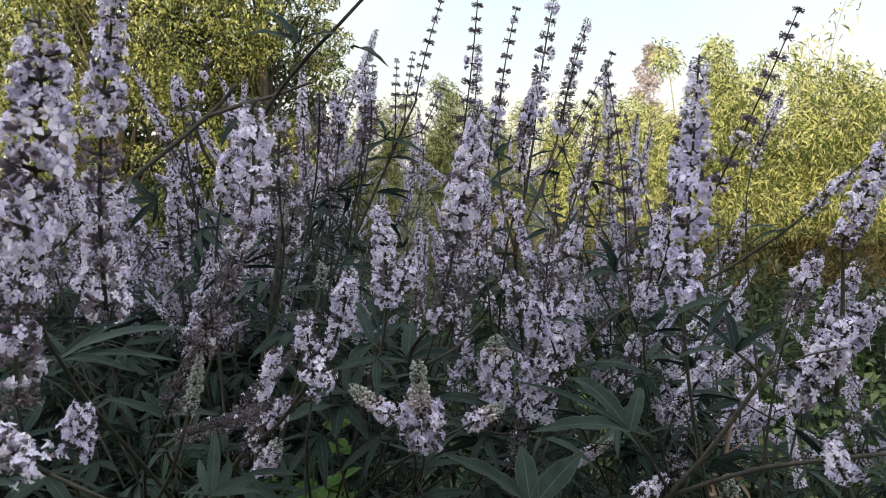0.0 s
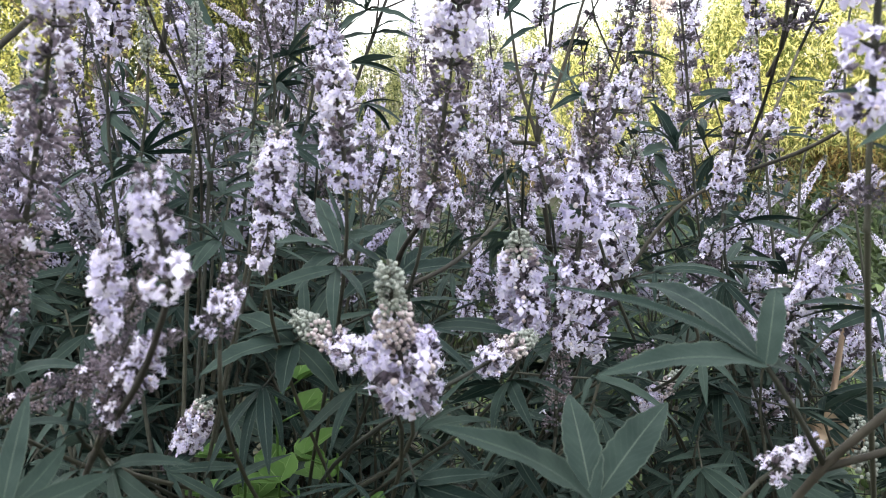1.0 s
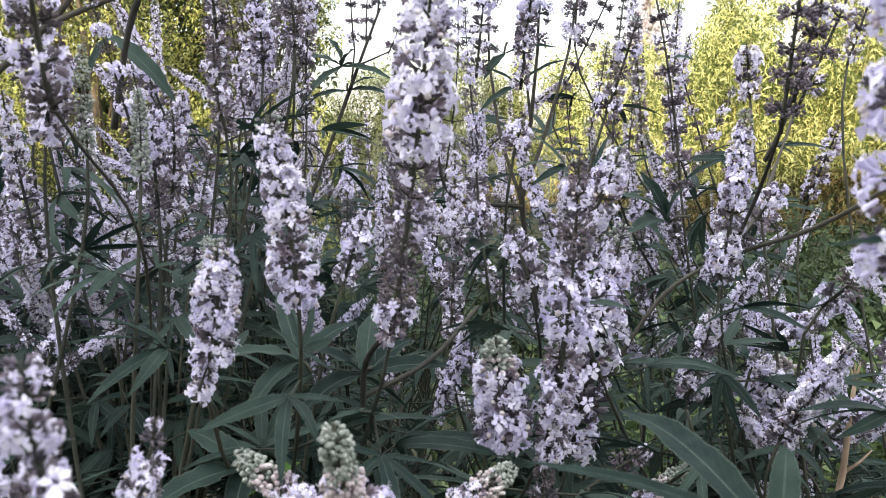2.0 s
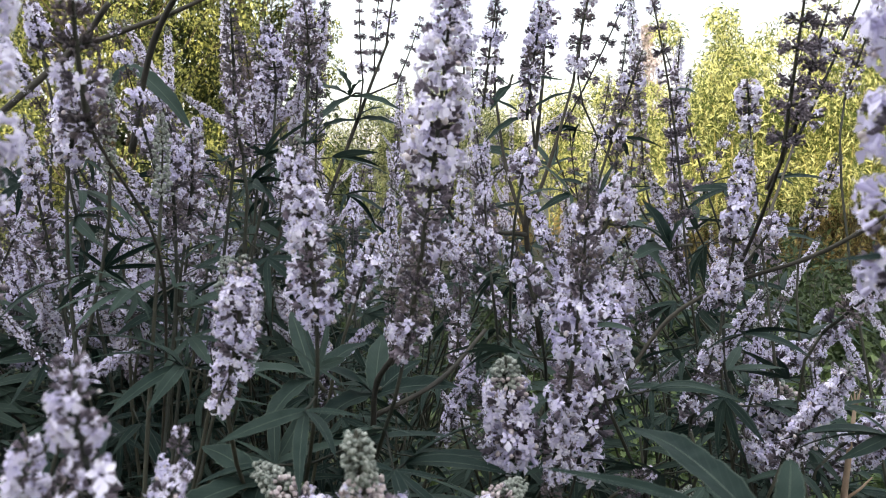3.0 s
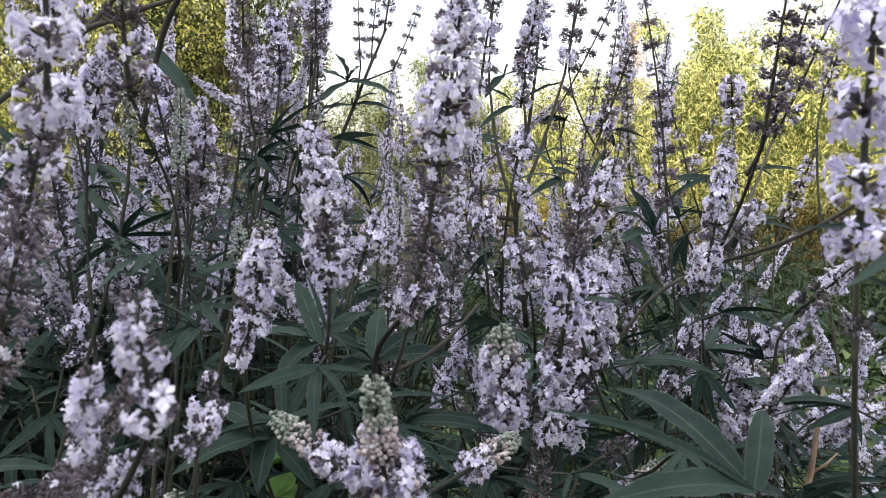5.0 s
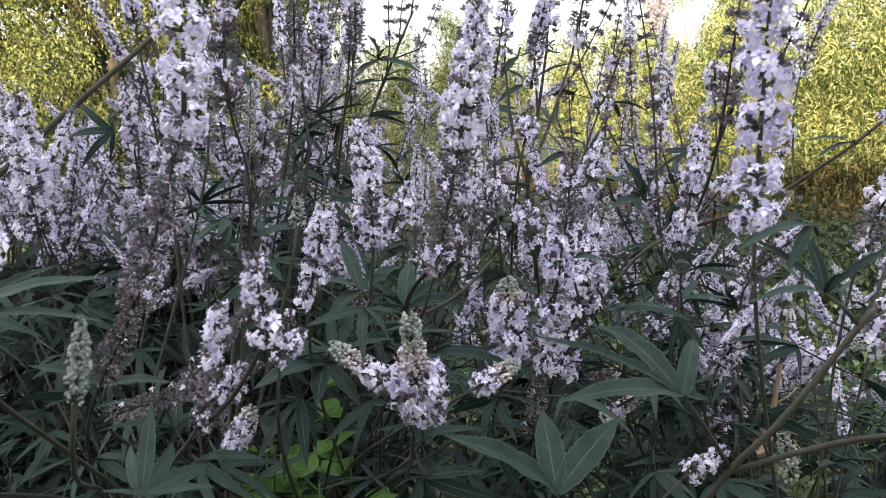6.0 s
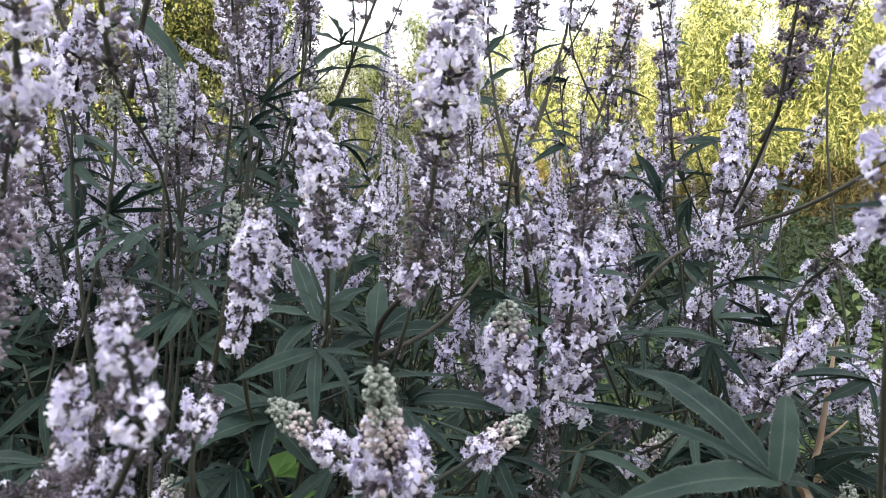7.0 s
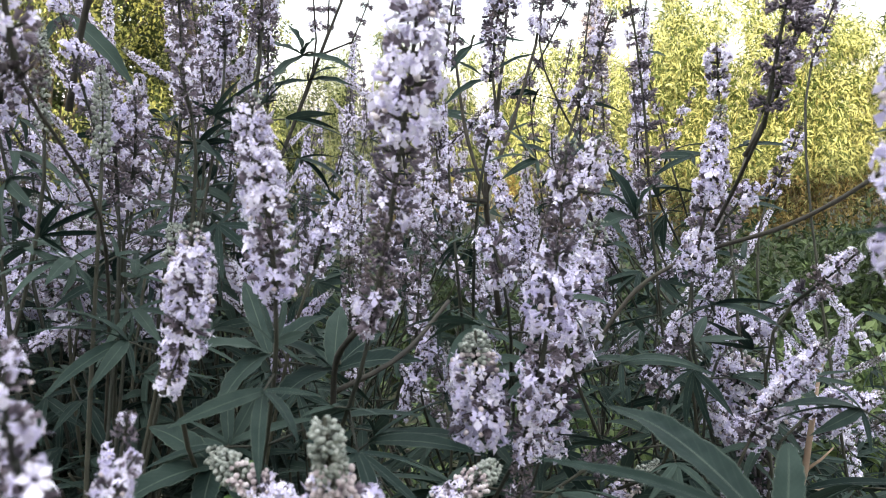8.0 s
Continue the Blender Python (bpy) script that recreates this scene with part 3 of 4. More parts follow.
broad_tree("garden_tree", (-2.55, 6.0, 0), 4.6, 1.35, 92, 860, 0.029, TREE_LEAF, "leafy yellow-green tree lit by low sun", 21, 0.12, clump=(0.14, 0.29))
broad_tree("garden_tree", (-4.3, 6.6, 0), 4.6, 1.6, 90, 820, 0.031, TREE_LEAF, "leafy yellow-green tree with dark gaps", 22, 0.1, clump=(0.14, 0.28))
broad_tree("garden_tree", (-1.74, 6.9, 0), 5.6, 0.62, 100, 560, 0.03, TREE_LEAF, "slender leafy tree at the edge of the sky gap", 23, 0.06, clump=(0.2, 0.42))
# the next two back the lit crowns, their dark colour painting shaded gaps
broad_tree("dark_backing_tree", (-3.9, 8.4, 0), 4.4, 1.9, 34, 260, 0.1, DARK_AND_SHADE_LEAF, "dark green tree, leaves darkened as shade behind the lit foliage", 24, 0.08)
broad_tree("dark_backing_tree", (-2.7, 7.7, 0), 4.9, 1.25, 60, 420, 0.06, DARK_AND_SHADE_LEAF, "added dark tree that fills the lit tree's gaps as shade", 27, 0.06)
broad_tree("dark_backing_tree", (6.9, 11.0, 0), 3.7, 1.2, 30, 260, 0.09, DARK_AND_SHADE_LEAF, "dark green tree behind the bamboo", 25, 0.2)
broad_tree("distant_tree", (5.2, 27.0, 0), 5.0, 0.65, 16, 90, 0.14, RUST_LEAF, "far pale brown tree against the pale sky", 26, 0.45)


def weeds():
    rng = random.Random(9)
    s = Shape()
    for _ in range(2600):
        x, y = rng.gauss(0.6, 2.6), rng.uniform(1.1, 8.4) + rng.gauss(0, 0.4)
        scatter_leaves(s, rng, (x, y, 0.02), (0.1, 0.1, rng.uniform(0.1, 0.42)), 14, 0.07, 0.028, 0.0, curve=0.1)
    tagged(new("ground_weeds", s.mesh("ground_weeds", [WEED], False)), "low green weeds covering the ground", "weeds", kind="stuff")


def weed_patch(name, xs, ys, count, seed):
    """Knee-high fresh weeds with small round leaves."""
    rng = random.Random(seed)
    s = Shape()
    for _ in range(count):
        x, y = rng.gauss(sum(xs) / 2, (xs[1] - xs[0]) * 0.3), rng.gauss(sum(ys) / 2, (ys[1] - ys[0]) * 0.3)
        if y < 1.05 or (x < 0.1 and y < 1.6):
            continue
        h = rng.uniform(0.25, 0.62)
        tube(s, [Vector((x, y, 0)), Vector((x + rng.gauss(0, 0.03), y + rng.gauss(0, 0.03), h))], [0.0018, 0.0008], 0, 4)
        scatter_leaves(s, rng, (x, y, h * 0.7), (0.07, 0.07, h * 0.35), 18, 0.042, 0.028, 0.0, curve=0.1)
    tagged(new(name, s.mesh(name, [FRESH], False)), "knee-high fresh green weeds beside the shrubs", "weeds", kind="stuff")


weeds()
weed_patch("weed_patch", (0.25, 2.6), (1.25, 3.6), 760, 31)


def low_thicket(foot, width, depth, height, stems, seed):
    """Waist-high leafy shoots, crowded, with small pointed leaves."""
    rng = random.Random(seed)
    foot = Vector(foot)
    bush = thing("low_thicket", foot, "waist-high leafy green thicket behind the shrubs", "bush", "low thickets")
    twigs, leaves = Shape(), Shape()
    for _ in range(stems):
        f = Vector((rng.uniform(-1, 1) * width, rng.uniform(-1, 1) * depth, 0))
        h = height * rng.uniform(0.55, 1.05)
        top = f + Vector((rng.gauss(0, 0.1), rng.gauss(0, 0.1), h))
        tube(twigs, bezier(f, f + Vector((0, 0, h * 0.4)), top - Vector((0, 0, h * 0.3)), top, 5), [0.004, 0.0035, 0.003, 0.002, 0.001], 0, 4)
        for k in range(5):
            p = f.lerp(top, rng.uniform(0.25, 1.0))
            scatter_leaves(leaves, rng, tuple(p), (0.12, 0.12, 0.11), 26, 0.05, 0.02, 0.2, curve=0.2)
    tagged(part("brushwood", twigs.mesh("brushwood", [STEM]), bush, Matrix.Translation(foot)), kind="stuff")
    tagged(part("foliage", leaves.mesh("foliage", [WEED], False), bush, Matrix.Translation(foot)), kind="stuff")
    return bush


for i, (x, y, tall) in enumerate(((0.9, 3.6, 0.76), (1.7, 4.0, 0.74), (2.6, 4.6, 0.68), (3.5, 5.2, 0.6), (0.3, 4.8, 0.55), (-0.6, 4.6, 0.55), (-1.4, 4.2, 0.62))):
    low_thicket((x, y, 0), 0.55, 0.45, tall, 46, 140 + i)

# ---- the chaste tree shrubs ----
SHRUB_LABEL = "chaste tree shrub with pale lilac flower spikes"
CENTRE = thing("chaste_tree_shrub", (0.08, 1.15, 0), SHRUB_LABEL, "shrub", "chaste tree shrubs")
LEFT = thing("chaste_tree_shrub", (-0.55, 1.35, 0), SHRUB_LABEL + ", dense and tall", "shrub", "chaste tree shrubs")
RIGHT = thing("chaste_tree_shrub", (0.55, 1.30, 0), SHRUB_LABEL + ", low and spreading", "shrub", "chaste tree shrubs")
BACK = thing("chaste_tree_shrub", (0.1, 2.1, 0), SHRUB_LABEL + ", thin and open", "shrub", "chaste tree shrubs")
ROOT = {CENTRE: (0.08, 1.15), LEFT: (-0.55, 1.35), RIGHT: (0.55, 1.30), BACK: (0.1, 2.1)}
spike_count = 0


def limbs(shrub, xs, ys, zs, count, seed):
    """Woody limbs that rise from the shrub's foot; gives the forks at which the shoots begin."""
    rng = random.Random(seed)
    x, y = ROOT[shrub]
    forks = []
    for i in range(count):
        top = Vector((rng.uniform(*xs), rng.uniform(*ys), rng.uniform(*zs)))
        foot = Vector((x + rng.uniform(-0.07, 0.07), y + rng.uniform(-0.07, 0.07), -0.02))
        pts = bezier(foot, foot + Vector((0, 0, 0.25)), top - Vector((0, 0, 0.15)), top, 10)
        s = Shape()
        tube(s, [p - foot for p in pts], [0.0065 - 0.0035 * k / 9 for k in range(10)], 0, 7)
        part("limb", s.mesh("limb", [BARK]), shrub, Matrix.Translation(foot))
        forks += [pts[9], pts[8], pts[7]]
    return forks


FORKS = {
    CENTRE: limbs(CENTRE, (-0.25, 0.38), (0.8, 1.4), (0.62, 0.85), 16, 51),
    LEFT: limbs(LEFT, (-0.85, -0.15), (0.75, 1.7), (0.62, 0.9), 22, 52),
    RIGHT: limbs(RIGHT, (0.28, 1.0), (0.75, 1.7), (0.5, 0.75), 18, 53),
    BACK: limbs(BACK, (-0.5, 0.6), (1.4, 2.6), (0.6, 0.85), 14, 54),
}


def fork_for(shrub, p, rng):
    """A fork well below p and not far to its side."""
    p = Vector(p)
    near = sorted(FORKS[shrub], key=lambda f: (Vector((f.x, f.y)) - Vector((p.x, p.y))).length + 0.6 * max(0.0, 0.14 - (p.z - f.z)) * 5)
    return near[rng.choice((0, 1, 1, 2, 3))]


def stand(shrub, tip, base, radius, style, leaves=6, first=0.05):
    """A spike on its own shoot, which runs down into the shrub."""
    global spike_count
    spike_count += 1
    ob, way = flower_spike(shrub, tip, base, radius, style, 100 + spike_count)
    if leaves < 0:
        return
    root = fork_for(shrub, base, random.Random(900 + spike_count))
    branch(shrub, root, base, way, 300 + spike_count, leaves, first=first)


stand(CENTRE, (-0.054, 0.557, 1.176), (-0.047, 0.550, 1.135), 0.0100, "tufted", -1)
stand(CENTRE, (-0.070, 0.600, 1.142), (-0.146, 0.660, 1.062), 0.009, "spent", 4)
stand(CENTRE, (-0.028, 0.742, 1.242), (-0.023, 0.752, 1.150), 0.0155, "bloom", 4)
stand(CENTRE, (-0.050, 0.717, 1.187), (-0.064, 0.733, 1.128), 0.0135, "bloom", 2, 0.12)
stand(CENTRE, (0.058, 0.738, 1.322), (0.020, 0.770, 1.125), 0.0185, "tall", 4)
stand(CENTRE, (0.014, 0.634, 1.127), (0.016, 0.670, 1.049), 0.0250, "full", 4)
stand(CENTRE, (-0.051, 0.720, 1.083), (-0.010, 0.690, 1.064), 0.0118, "small", 0)
stand(CENTRE, (0.079, 0.748, 1.060), (0.052, 0.715, 1.054), 0.0098, "small", 0)
stand(CENTRE, (0.074, 0.816, 1.110), (0.076, 0.826, 1.045), 0.0193, "plump", 4)
stand(CENTRE, (0.124, 0.795, 1.216), (0.105, 0.820, 1.060), 0.0165, "fading", 4)
stand(CENTRE, (0.111, 0.820, 1.101), (0.102, 0.825, 1.036), 0.0126, "bloom", -1)
stand(CENTRE, (0.102, 0.825, 1.040), (0.094, 0.830, 0.965), 0.0132, "spent", 4)
stand(CENTRE, (0.161, 0.896, 1.212), (0.136, 0.896, 1.160), 0.0148, "bloom", 4)
stand(CENTRE, (0.170, 0.950, 1.155), (0.122, 0.930, 0.990), 0.0213, "bloom", 4)
stand(RIGHT, (0.261, 0.964, 1.231), (0.243, 0.974, 1.109), 0.0144, "bloom", 4)
stand(RIGHT, (0.237, 0.970, 1.084), (0.218, 0.980, 1.012), 0.0149, "mixed", 4)
stand(RIGHT, (0.207, 0.603, 1.345), (0.203, 0.612, 1.180), 0.0170, "loose", 0)
stand(RIGHT, (0.245, 0.800, 1.319), (0.243, 0.840, 1.215), 0.0128, "clustered", -1)
stand(RIGHT, (0.448, 1.100, 1.464), (0.352, 1.130, 1.222), 0.0138, "bare", -1)
stand(RIGHT, (0.467, 1.200, 1.372), (0.427, 1.200, 1.265), 0.0115, "mixed", 0)
stand(BACK, (0.281, 1.500, 1.463), (0.168, 1.500, 1.252), 0.0122, "bare", 2)
stand(BACK, (0.209, 1.400, 1.459), (0.189, 1.420, 1.319), 0.0125, "bare", 2)
stand(BACK, (0.052, 1.500, 1.478), (0.040, 1.500, 1.305), 0.0150, "seeding", 2)
stand(LEFT, (-0.089, 1.100, 1.390), (-0.095, 1.120, 1.297), 0.0138, "mixed", 2)
stand(LEFT, (-0.067, 1.000, 1.347), (-0.072, 1.020, 1.301), 0.0138, "spent", 2)
stand(RIGHT, (0.426, 0.865, 1.268), (0.382, 0.880, 1.220), 0.0098, "mixed", -1)
stand(CENTRE, (0.213, 1.100, 1.397), (0.245, 1.110, 1.165), 0.0114, "bare", 4)
stand(BACK, (0.055, 1.180, 1.514), (0.020, 1.250, 1.241), 0.012, "bare", -1)
stand(BACK, (0.110, 1.300, 1.504), (0.082, 1.320, 1.299), 0.0114, "bare", -1)
stand(BACK, (0.164, 1.250, 1.523), (0.135, 1.280, 1.315), 0.0170, "seeding", -1)
stand(BACK, (0.213, 1.280, 1.483), (0.170, 1.300, 1.307), 0.0162, "seeding", -1)
stand(BACK, (0.132, 1.300, 1.374), (0.120, 1.300, 1.307), 0.0151, "bloom", -1)
stand(BACK, (-0.005, 1.380, 1.530), (-0.049, 1.400, 1.374), 0.0102, "bare", -1)
stand(BACK, (-0.076, 1.380, 1.439), (-0.081, 1.400, 1.329), 0.0084, "bare", -1)
stand(BACK, (-0.053, 1.420, 1.456), (-0.069, 1.420, 1.339), 0.0084, "bare", -1)
stand(LEFT, (-0.094, 1.250, 1.407), (-0.116, 1.250, 1.249), 0.0121, "mixed", 4)
stand(BACK, (-0.003, 1.400, 1.405), (-0.040, 1.400, 1.324), 0.0084, "bare", -1)
stand(RIGHT, (0.302, 0.883, 1.078), (0.266, 0.915, 1.002), 0.0136, "bloom", 4)
stand(RIGHT, (0.340, 1.120, 0.998), (0.306, 1.120, 0.962), 0.0242, "plump", 4)
stand(RIGHT, (0.340, 0.920, 1.128), (0.312, 0.960, 1.084), 0.0150, "mixed", 4)
stand(RIGHT, (0.354, 1.100, 1.042), (0.322, 1.100, 1.023), 0.0161, "mixed", 2)
stand(RIGHT, (0.255, 0.970, 1.006), (0.296, 0.980, 0.963), 0.0149, "bloom", 2)
stand(RIGHT, (0.277, 1.000, 1.042), (0.306, 1.000, 0.920), 0.0207, "mixed", 4)
stand(RIGHT, (0.360, 1.100, 1.038), (0.332, 1.100, 1.020), 0.0125, "mixed", 4)
stand(RIGHT, (0.416, 0.780, 1.299), (0.388, 0.800, 1.201), 0.0172, "bloom", -1)
stand(RIGHT, (0.407, 0.750, 1.162), (0.348, 0.800, 1.058), 0.0218, "bloom", -1)
stand(RIGHT, (0.375, 0.820, 1.193), (0.363, 0.850, 1.124), 0.0184, "mixed", 4)
stand(RIGHT, (0.458, 1.100, 0.965), (0.385, 1.100, 0.929), 0.0161, "bloom", 4)
stand(CENTRE, (0.214, 0.960, 0.967), (0.168, 0.950, 0.939), 0.0108, "small", 4)
stand(CENTRE, (-0.230, 1.060, 0.916), (-0.270, 1.050, 0.873), 0.0161, "bloom", 4)
stand(CENTRE, (-0.244, 1.000, 0.888), (-0.267, 1.000, 0.872), 0.0138, "mixed", 4)
stand(LEFT, (-0.097, 0.600, 1.318), (-0.100, 0.602, 1.242), 0.0165, "loose", -1)
stand(LEFT, (-0.100, 0.602, 1.242), (-0.152, 0.640, 1.134), 0.0172, "spent", -1)
stand(LEFT, (-0.161, 0.440, 1.349), (-0.179, 0.450, 1.234), 0.0218, "bloom", 0)
stand(LEFT, (-0.179, 0.450, 1.234), (-0.194, 0.460, 1.139), 0.0172, "mixed", 2)
stand(LEFT, (-0.135, 0.480, 1.380), (-0.160, 0.500, 1.183), 0.0167, "mixed", -1)
stand(LEFT, (-0.172, 0.490, 1.132), (-0.177, 0.490, 1.103), 0.0138, "bloom", 2)
stand(LEFT, (-0.192, 0.420, 1.142), (-0.156, 0.420, 1.116), 0.0144, "bloom", 4)
stand(LEFT, (-0.303, 1.000, 1.282), (-0.299, 1.020, 1.140), 0.0149, "mixed", 4)
stand(LEFT, (-0.315, 1.050, 1.383), (-0.307, 1.050, 1.331), 0.0138, "bloom", 4)
stand(LEFT, (-0.091, 0.660, 1.313), (-0.099, 0.680, 1.247), 0.0138, "mixed", -1)
stand(LEFT, (-0.138, 1.150, 1.373), (-0.132, 1.150, 1.297), 0.0138, "bloom", 4)
stand(LEFT, (-0.211, 1.150, 1.281), (-0.222, 1.150, 1.210), 0.0149, "mixed", 4)
stand(LEFT, (-0.180, 1.260, 1.377), (-0.176, 1.270, 1.213), 0.0115, "mixed", 4)
stand(LEFT, (-0.104, 1.300, 1.422), (-0.133, 1.300, 1.300), 0.0108, "bare", 4)
stand(RIGHT, (0.307, 1.117, 1.286), (0.309, 1.117, 1.242), 0.0149, "bloom", 4)
stand(RIGHT, (0.297, 1.000, 1.171), (0.261, 1.000, 1.122), 0.0161, "mixed", 4)
stand(RIGHT, (0.442, 1.250, 1.212), (0.413, 1.270, 1.128), 0.0138, "mixed", 4)
stand(CENTRE, (0.103, 1.000, 1.232), (0.095, 1.000, 1.206), 0.0138, "bloom", 2)
stand(CENTRE, (0.090, 0.950, 1.153), (0.099, 0.950, 1.119), 0.0172, "mixed", 2)
stand(CENTRE, (0.202, 1.050, 1.309), (0.175, 1.060, 1.234), 0.0138, "mixed", 2)
stand(BACK, (0.087, 1.150, 1.384), (0.068, 1.180, 1.276), 0.0132, "seeding", -1)
stand(BACK, (0.131, 1.120, 1.385), (0.109, 1.150, 1.261), 0.0142, "mixed", -1)
stand(LEFT, (-0.127, 1.000, 1.355), (-0.134, 1.020, 1.286), 0.0138, "spent", 2)
stand(LEFT, (-0.329, 0.850, 1.272), (-0.335, 0.870, 1.141), 0.0184, "bloom", 4)
stand(CENTRE, (-0.066, 0.600, 1.107), (-0.178, 0.660, 1.057), 0.0098, "spent", 0)
stand(CENTRE, (-0.077, 0.600, 1.105), (-0.111, 0.620, 1.065), 0.0115, "mixed", 2)
stand(CENTRE, (-0.046, 0.620, 1.122), (-0.062, 0.600, 1.104), 0.0075, "mixed", -1)
stand(LEFT, (-0.084, 0.440, 1.174), (-0.095, 0.450, 1.138), 0.0052, "budding", 0)
stand(RIGHT, (0.205, 0.660, 1.031), (0.178, 0.660, 1.010), 0.0103, "mixed", 0)
stand(RIGHT, (0.321, 0.900, 0.945), (0.331, 0.900, 0.899), 0.0126, "budding", 0)
stand(CENTRE, (0.174, 0.900, 1.005), (0.144, 0.900, 0.987), 0.0126, "spent", 0)
stand(RIGHT, (0.378, 1.000, 1.003), (0.340, 1.000, 0.982), 0.0125, "mixed", 2)
stand(RIGHT, (0.416, 1.080, 0.972), (0.355, 1.080, 0.930), 0.0161, "bloom", 2)
stand(RIGHT, (0.278, 1.000, 0.932), (0.293, 1.000, 0.896), 0.0138, "mixed", 2)
stand(RIGHT, (0.241, 0.450, 1.129), (0.252, 0.450, 1.105), 0.0092, "loose", 0)
stand(CENTRE, (0.066, 1.000, 1.207), (0.067, 1.000, 1.144), 0.0138, "mixed", 2)
stand(CENTRE, (-0.015, 0.950, 1.175), (-0.035, 0.950, 1.125), 0.0126, "mixed", 2)
stand(LEFT, (-0.193, 0.950, 1.170), (-0.218, 0.970, 1.107), 0.0138, "mixed", 2)
stand(LEFT, (-0.139, 0.920, 1.255), (-0.156, 0.940, 1.182), 0.0138, "mixed", 2)
stand(LEFT, (-0.257, 1.100, 1.146), (-0.278, 1.100, 1.086), 0.0138, "bloom", 2)
stand(LEFT, (-0.146, 0.900, 1.254), (-0.156, 0.920, 1.189), 0.0138, "mixed", 2)
stand(LEFT, (-0.099, 0.900, 1.296), (-0.103, 0.920, 1.238), 0.0126, "spent", 2)
stand(LEFT, (-0.181, 0.850, 1.294), (-0.204, 0.870, 1.239), 0.0161, "bloom", 2)
stand(CENTRE, (-0.076, 0.568, 1.148), (-0.092, 0.590, 1.114), 0.0078, "tufted", -1)
stand(CENTRE, (-0.086, 0.598, 1.106), (-0.114, 0.622, 1.060), 0.0088, "spent", -1)
stand(CENTRE, (-0.062, 0.658, 1.124), (-0.073, 0.662, 1.082), 0.0085, "seeding", 0)
stand(CENTRE, (-0.133, 0.800, 1.010), (-0.155, 0.800, 0.972), 0.0125, "plump", 2)
stand(CENTRE, (-0.066, 0.735, 1.124), (-0.076, 0.740, 1.105), 0.0080, "tufted", -1)
stand(LEFT, (-0.152, 0.640, 1.134), (-0.188, 0.664, 1.080), 0.0145, "spent", 0)
stand(LEFT, (-0.133, 0.850, 1.266), (-0.141, 0.860, 1.212), 0.0074, "budding", 2)
stand(LEFT, (-0.164, 0.850, 1.294), (-0.173, 0.860, 1.230), 0.0070, "budding", 2)
stand(LEFT, (-0.100, 0.850, 1.174), (-0.101, 0.852, 1.150), 0.0080, "budding", 2)
stand(RIGHT, (0.264, 0.820, 1.302), (0.252, 0.845, 1.232), 0.0115, "clustered", -1)
stand(RIGHT, (0.450, 0.900, 1.175), (0.416, 0.920, 1.068), 0.0165, "bloom", 2)
stand(RIGHT, (0.204, 0.613, 1.152), (0.203, 0.613, 1.134), 0.0125, "seeding", -1)

# ---- the flowering mass behind: whole spikes, each a part ----
def whole_spike(rng, length, radius, style):
    axis, plan = spike_plan(Vector((rng.gauss(0, 0.04) * length, rng.gauss(0, 0.04) * length, length)), Vector((0, 0, 0)), radius, style, rng)
    s = Shape()
    tube(s, axis, [0.0008 + 0.0006 * i / 8 for i in range(9)], 4, 5)
    for kind, p, way, size in plan:
        s.join(rng.choice(WHORL_SHAPES[kind]), Matrix.Translation(p) @ frame_along(way, rng.uniform(0, 6.28)) @ Matrix.Scale(size, 4))
    return s.mesh("flower_spike", FLOWER_MATS)


rng = random.Random(77)
MASS = [(st, whole_spike(rng, ln, rd, st)) for st, ln, rd in (("bloom", 0.15, 0.012), ("bloom", 0.19, 0.012), ("mixed", 0.2, 0.012), ("mixed", 0.17, 0.011), ("mixed", 0.23, 0.012), ("spent", 0.2, 0.01), ("bare", 0.2, 0.008), ("bloom", 0.11, 0.011), ("seeding", 0.18, 0.011), ("loose", 0.14, 0.011), ("seeding", 0.13, 0.0105))]


def mass(shrub, count, xs, ys, tops, kinds, seed, leaves=2, spread=0.3, keep=None):
    rng = random.Random(seed)
    done = 0
    while done < count:
        x, y = rng.uniform(*xs), rng.uniform(*ys)
        if keep and not keep(x, y):
            continue
        done += 1
        style, data = MASS[rng.choice(kinds)]
        z = rng.uniform(tops[0], tops[1] if x > -0.2 else max(tops[0] + 0.1, tops[1] - 0.6 * min(0.4, -0.2 - x))) - 0.17
        way = Vector((rng.gauss(0, spread), rng.gauss(0, spread), 1)).normalized()
        base = Vector((x, y, z))
        m = Matrix.Translation(base) @ frame_along(way, rng.uniform(0, 6.28)) @ Matrix.Scale(rng.uniform(0.85, 1.15), 4)
        part("flower_spike", data, shrub, m, SPIKE_LABELS[style])
        # side spikes at the foot of the main one
        if rng.random() < 0.42:
            a = rng.uniform(0, 6.28)
            for side in (0, math.pi):
                lean = Vector((math.cos(a + side), math.sin(a + side), rng.uniform(0.5, 1.1))).normalized()
                foot = base - way * rng.uniform(0.0, 0.03)
                style, data = MASS[rng.choice((0, 2, 3, 4, 7))]
                part("flower_spike", data, shrub, Matrix.Translation(foot) @ frame_along(lean, rng.uniform(0, 6.28)) @ Matrix.Scale(rng.uniform(0.5, 0.75), 4), SPIKE_LABELS[style])
        branch(shrub, fork_for(shrub, base, rng), base, -way, seed * 1000 + done, leaves)


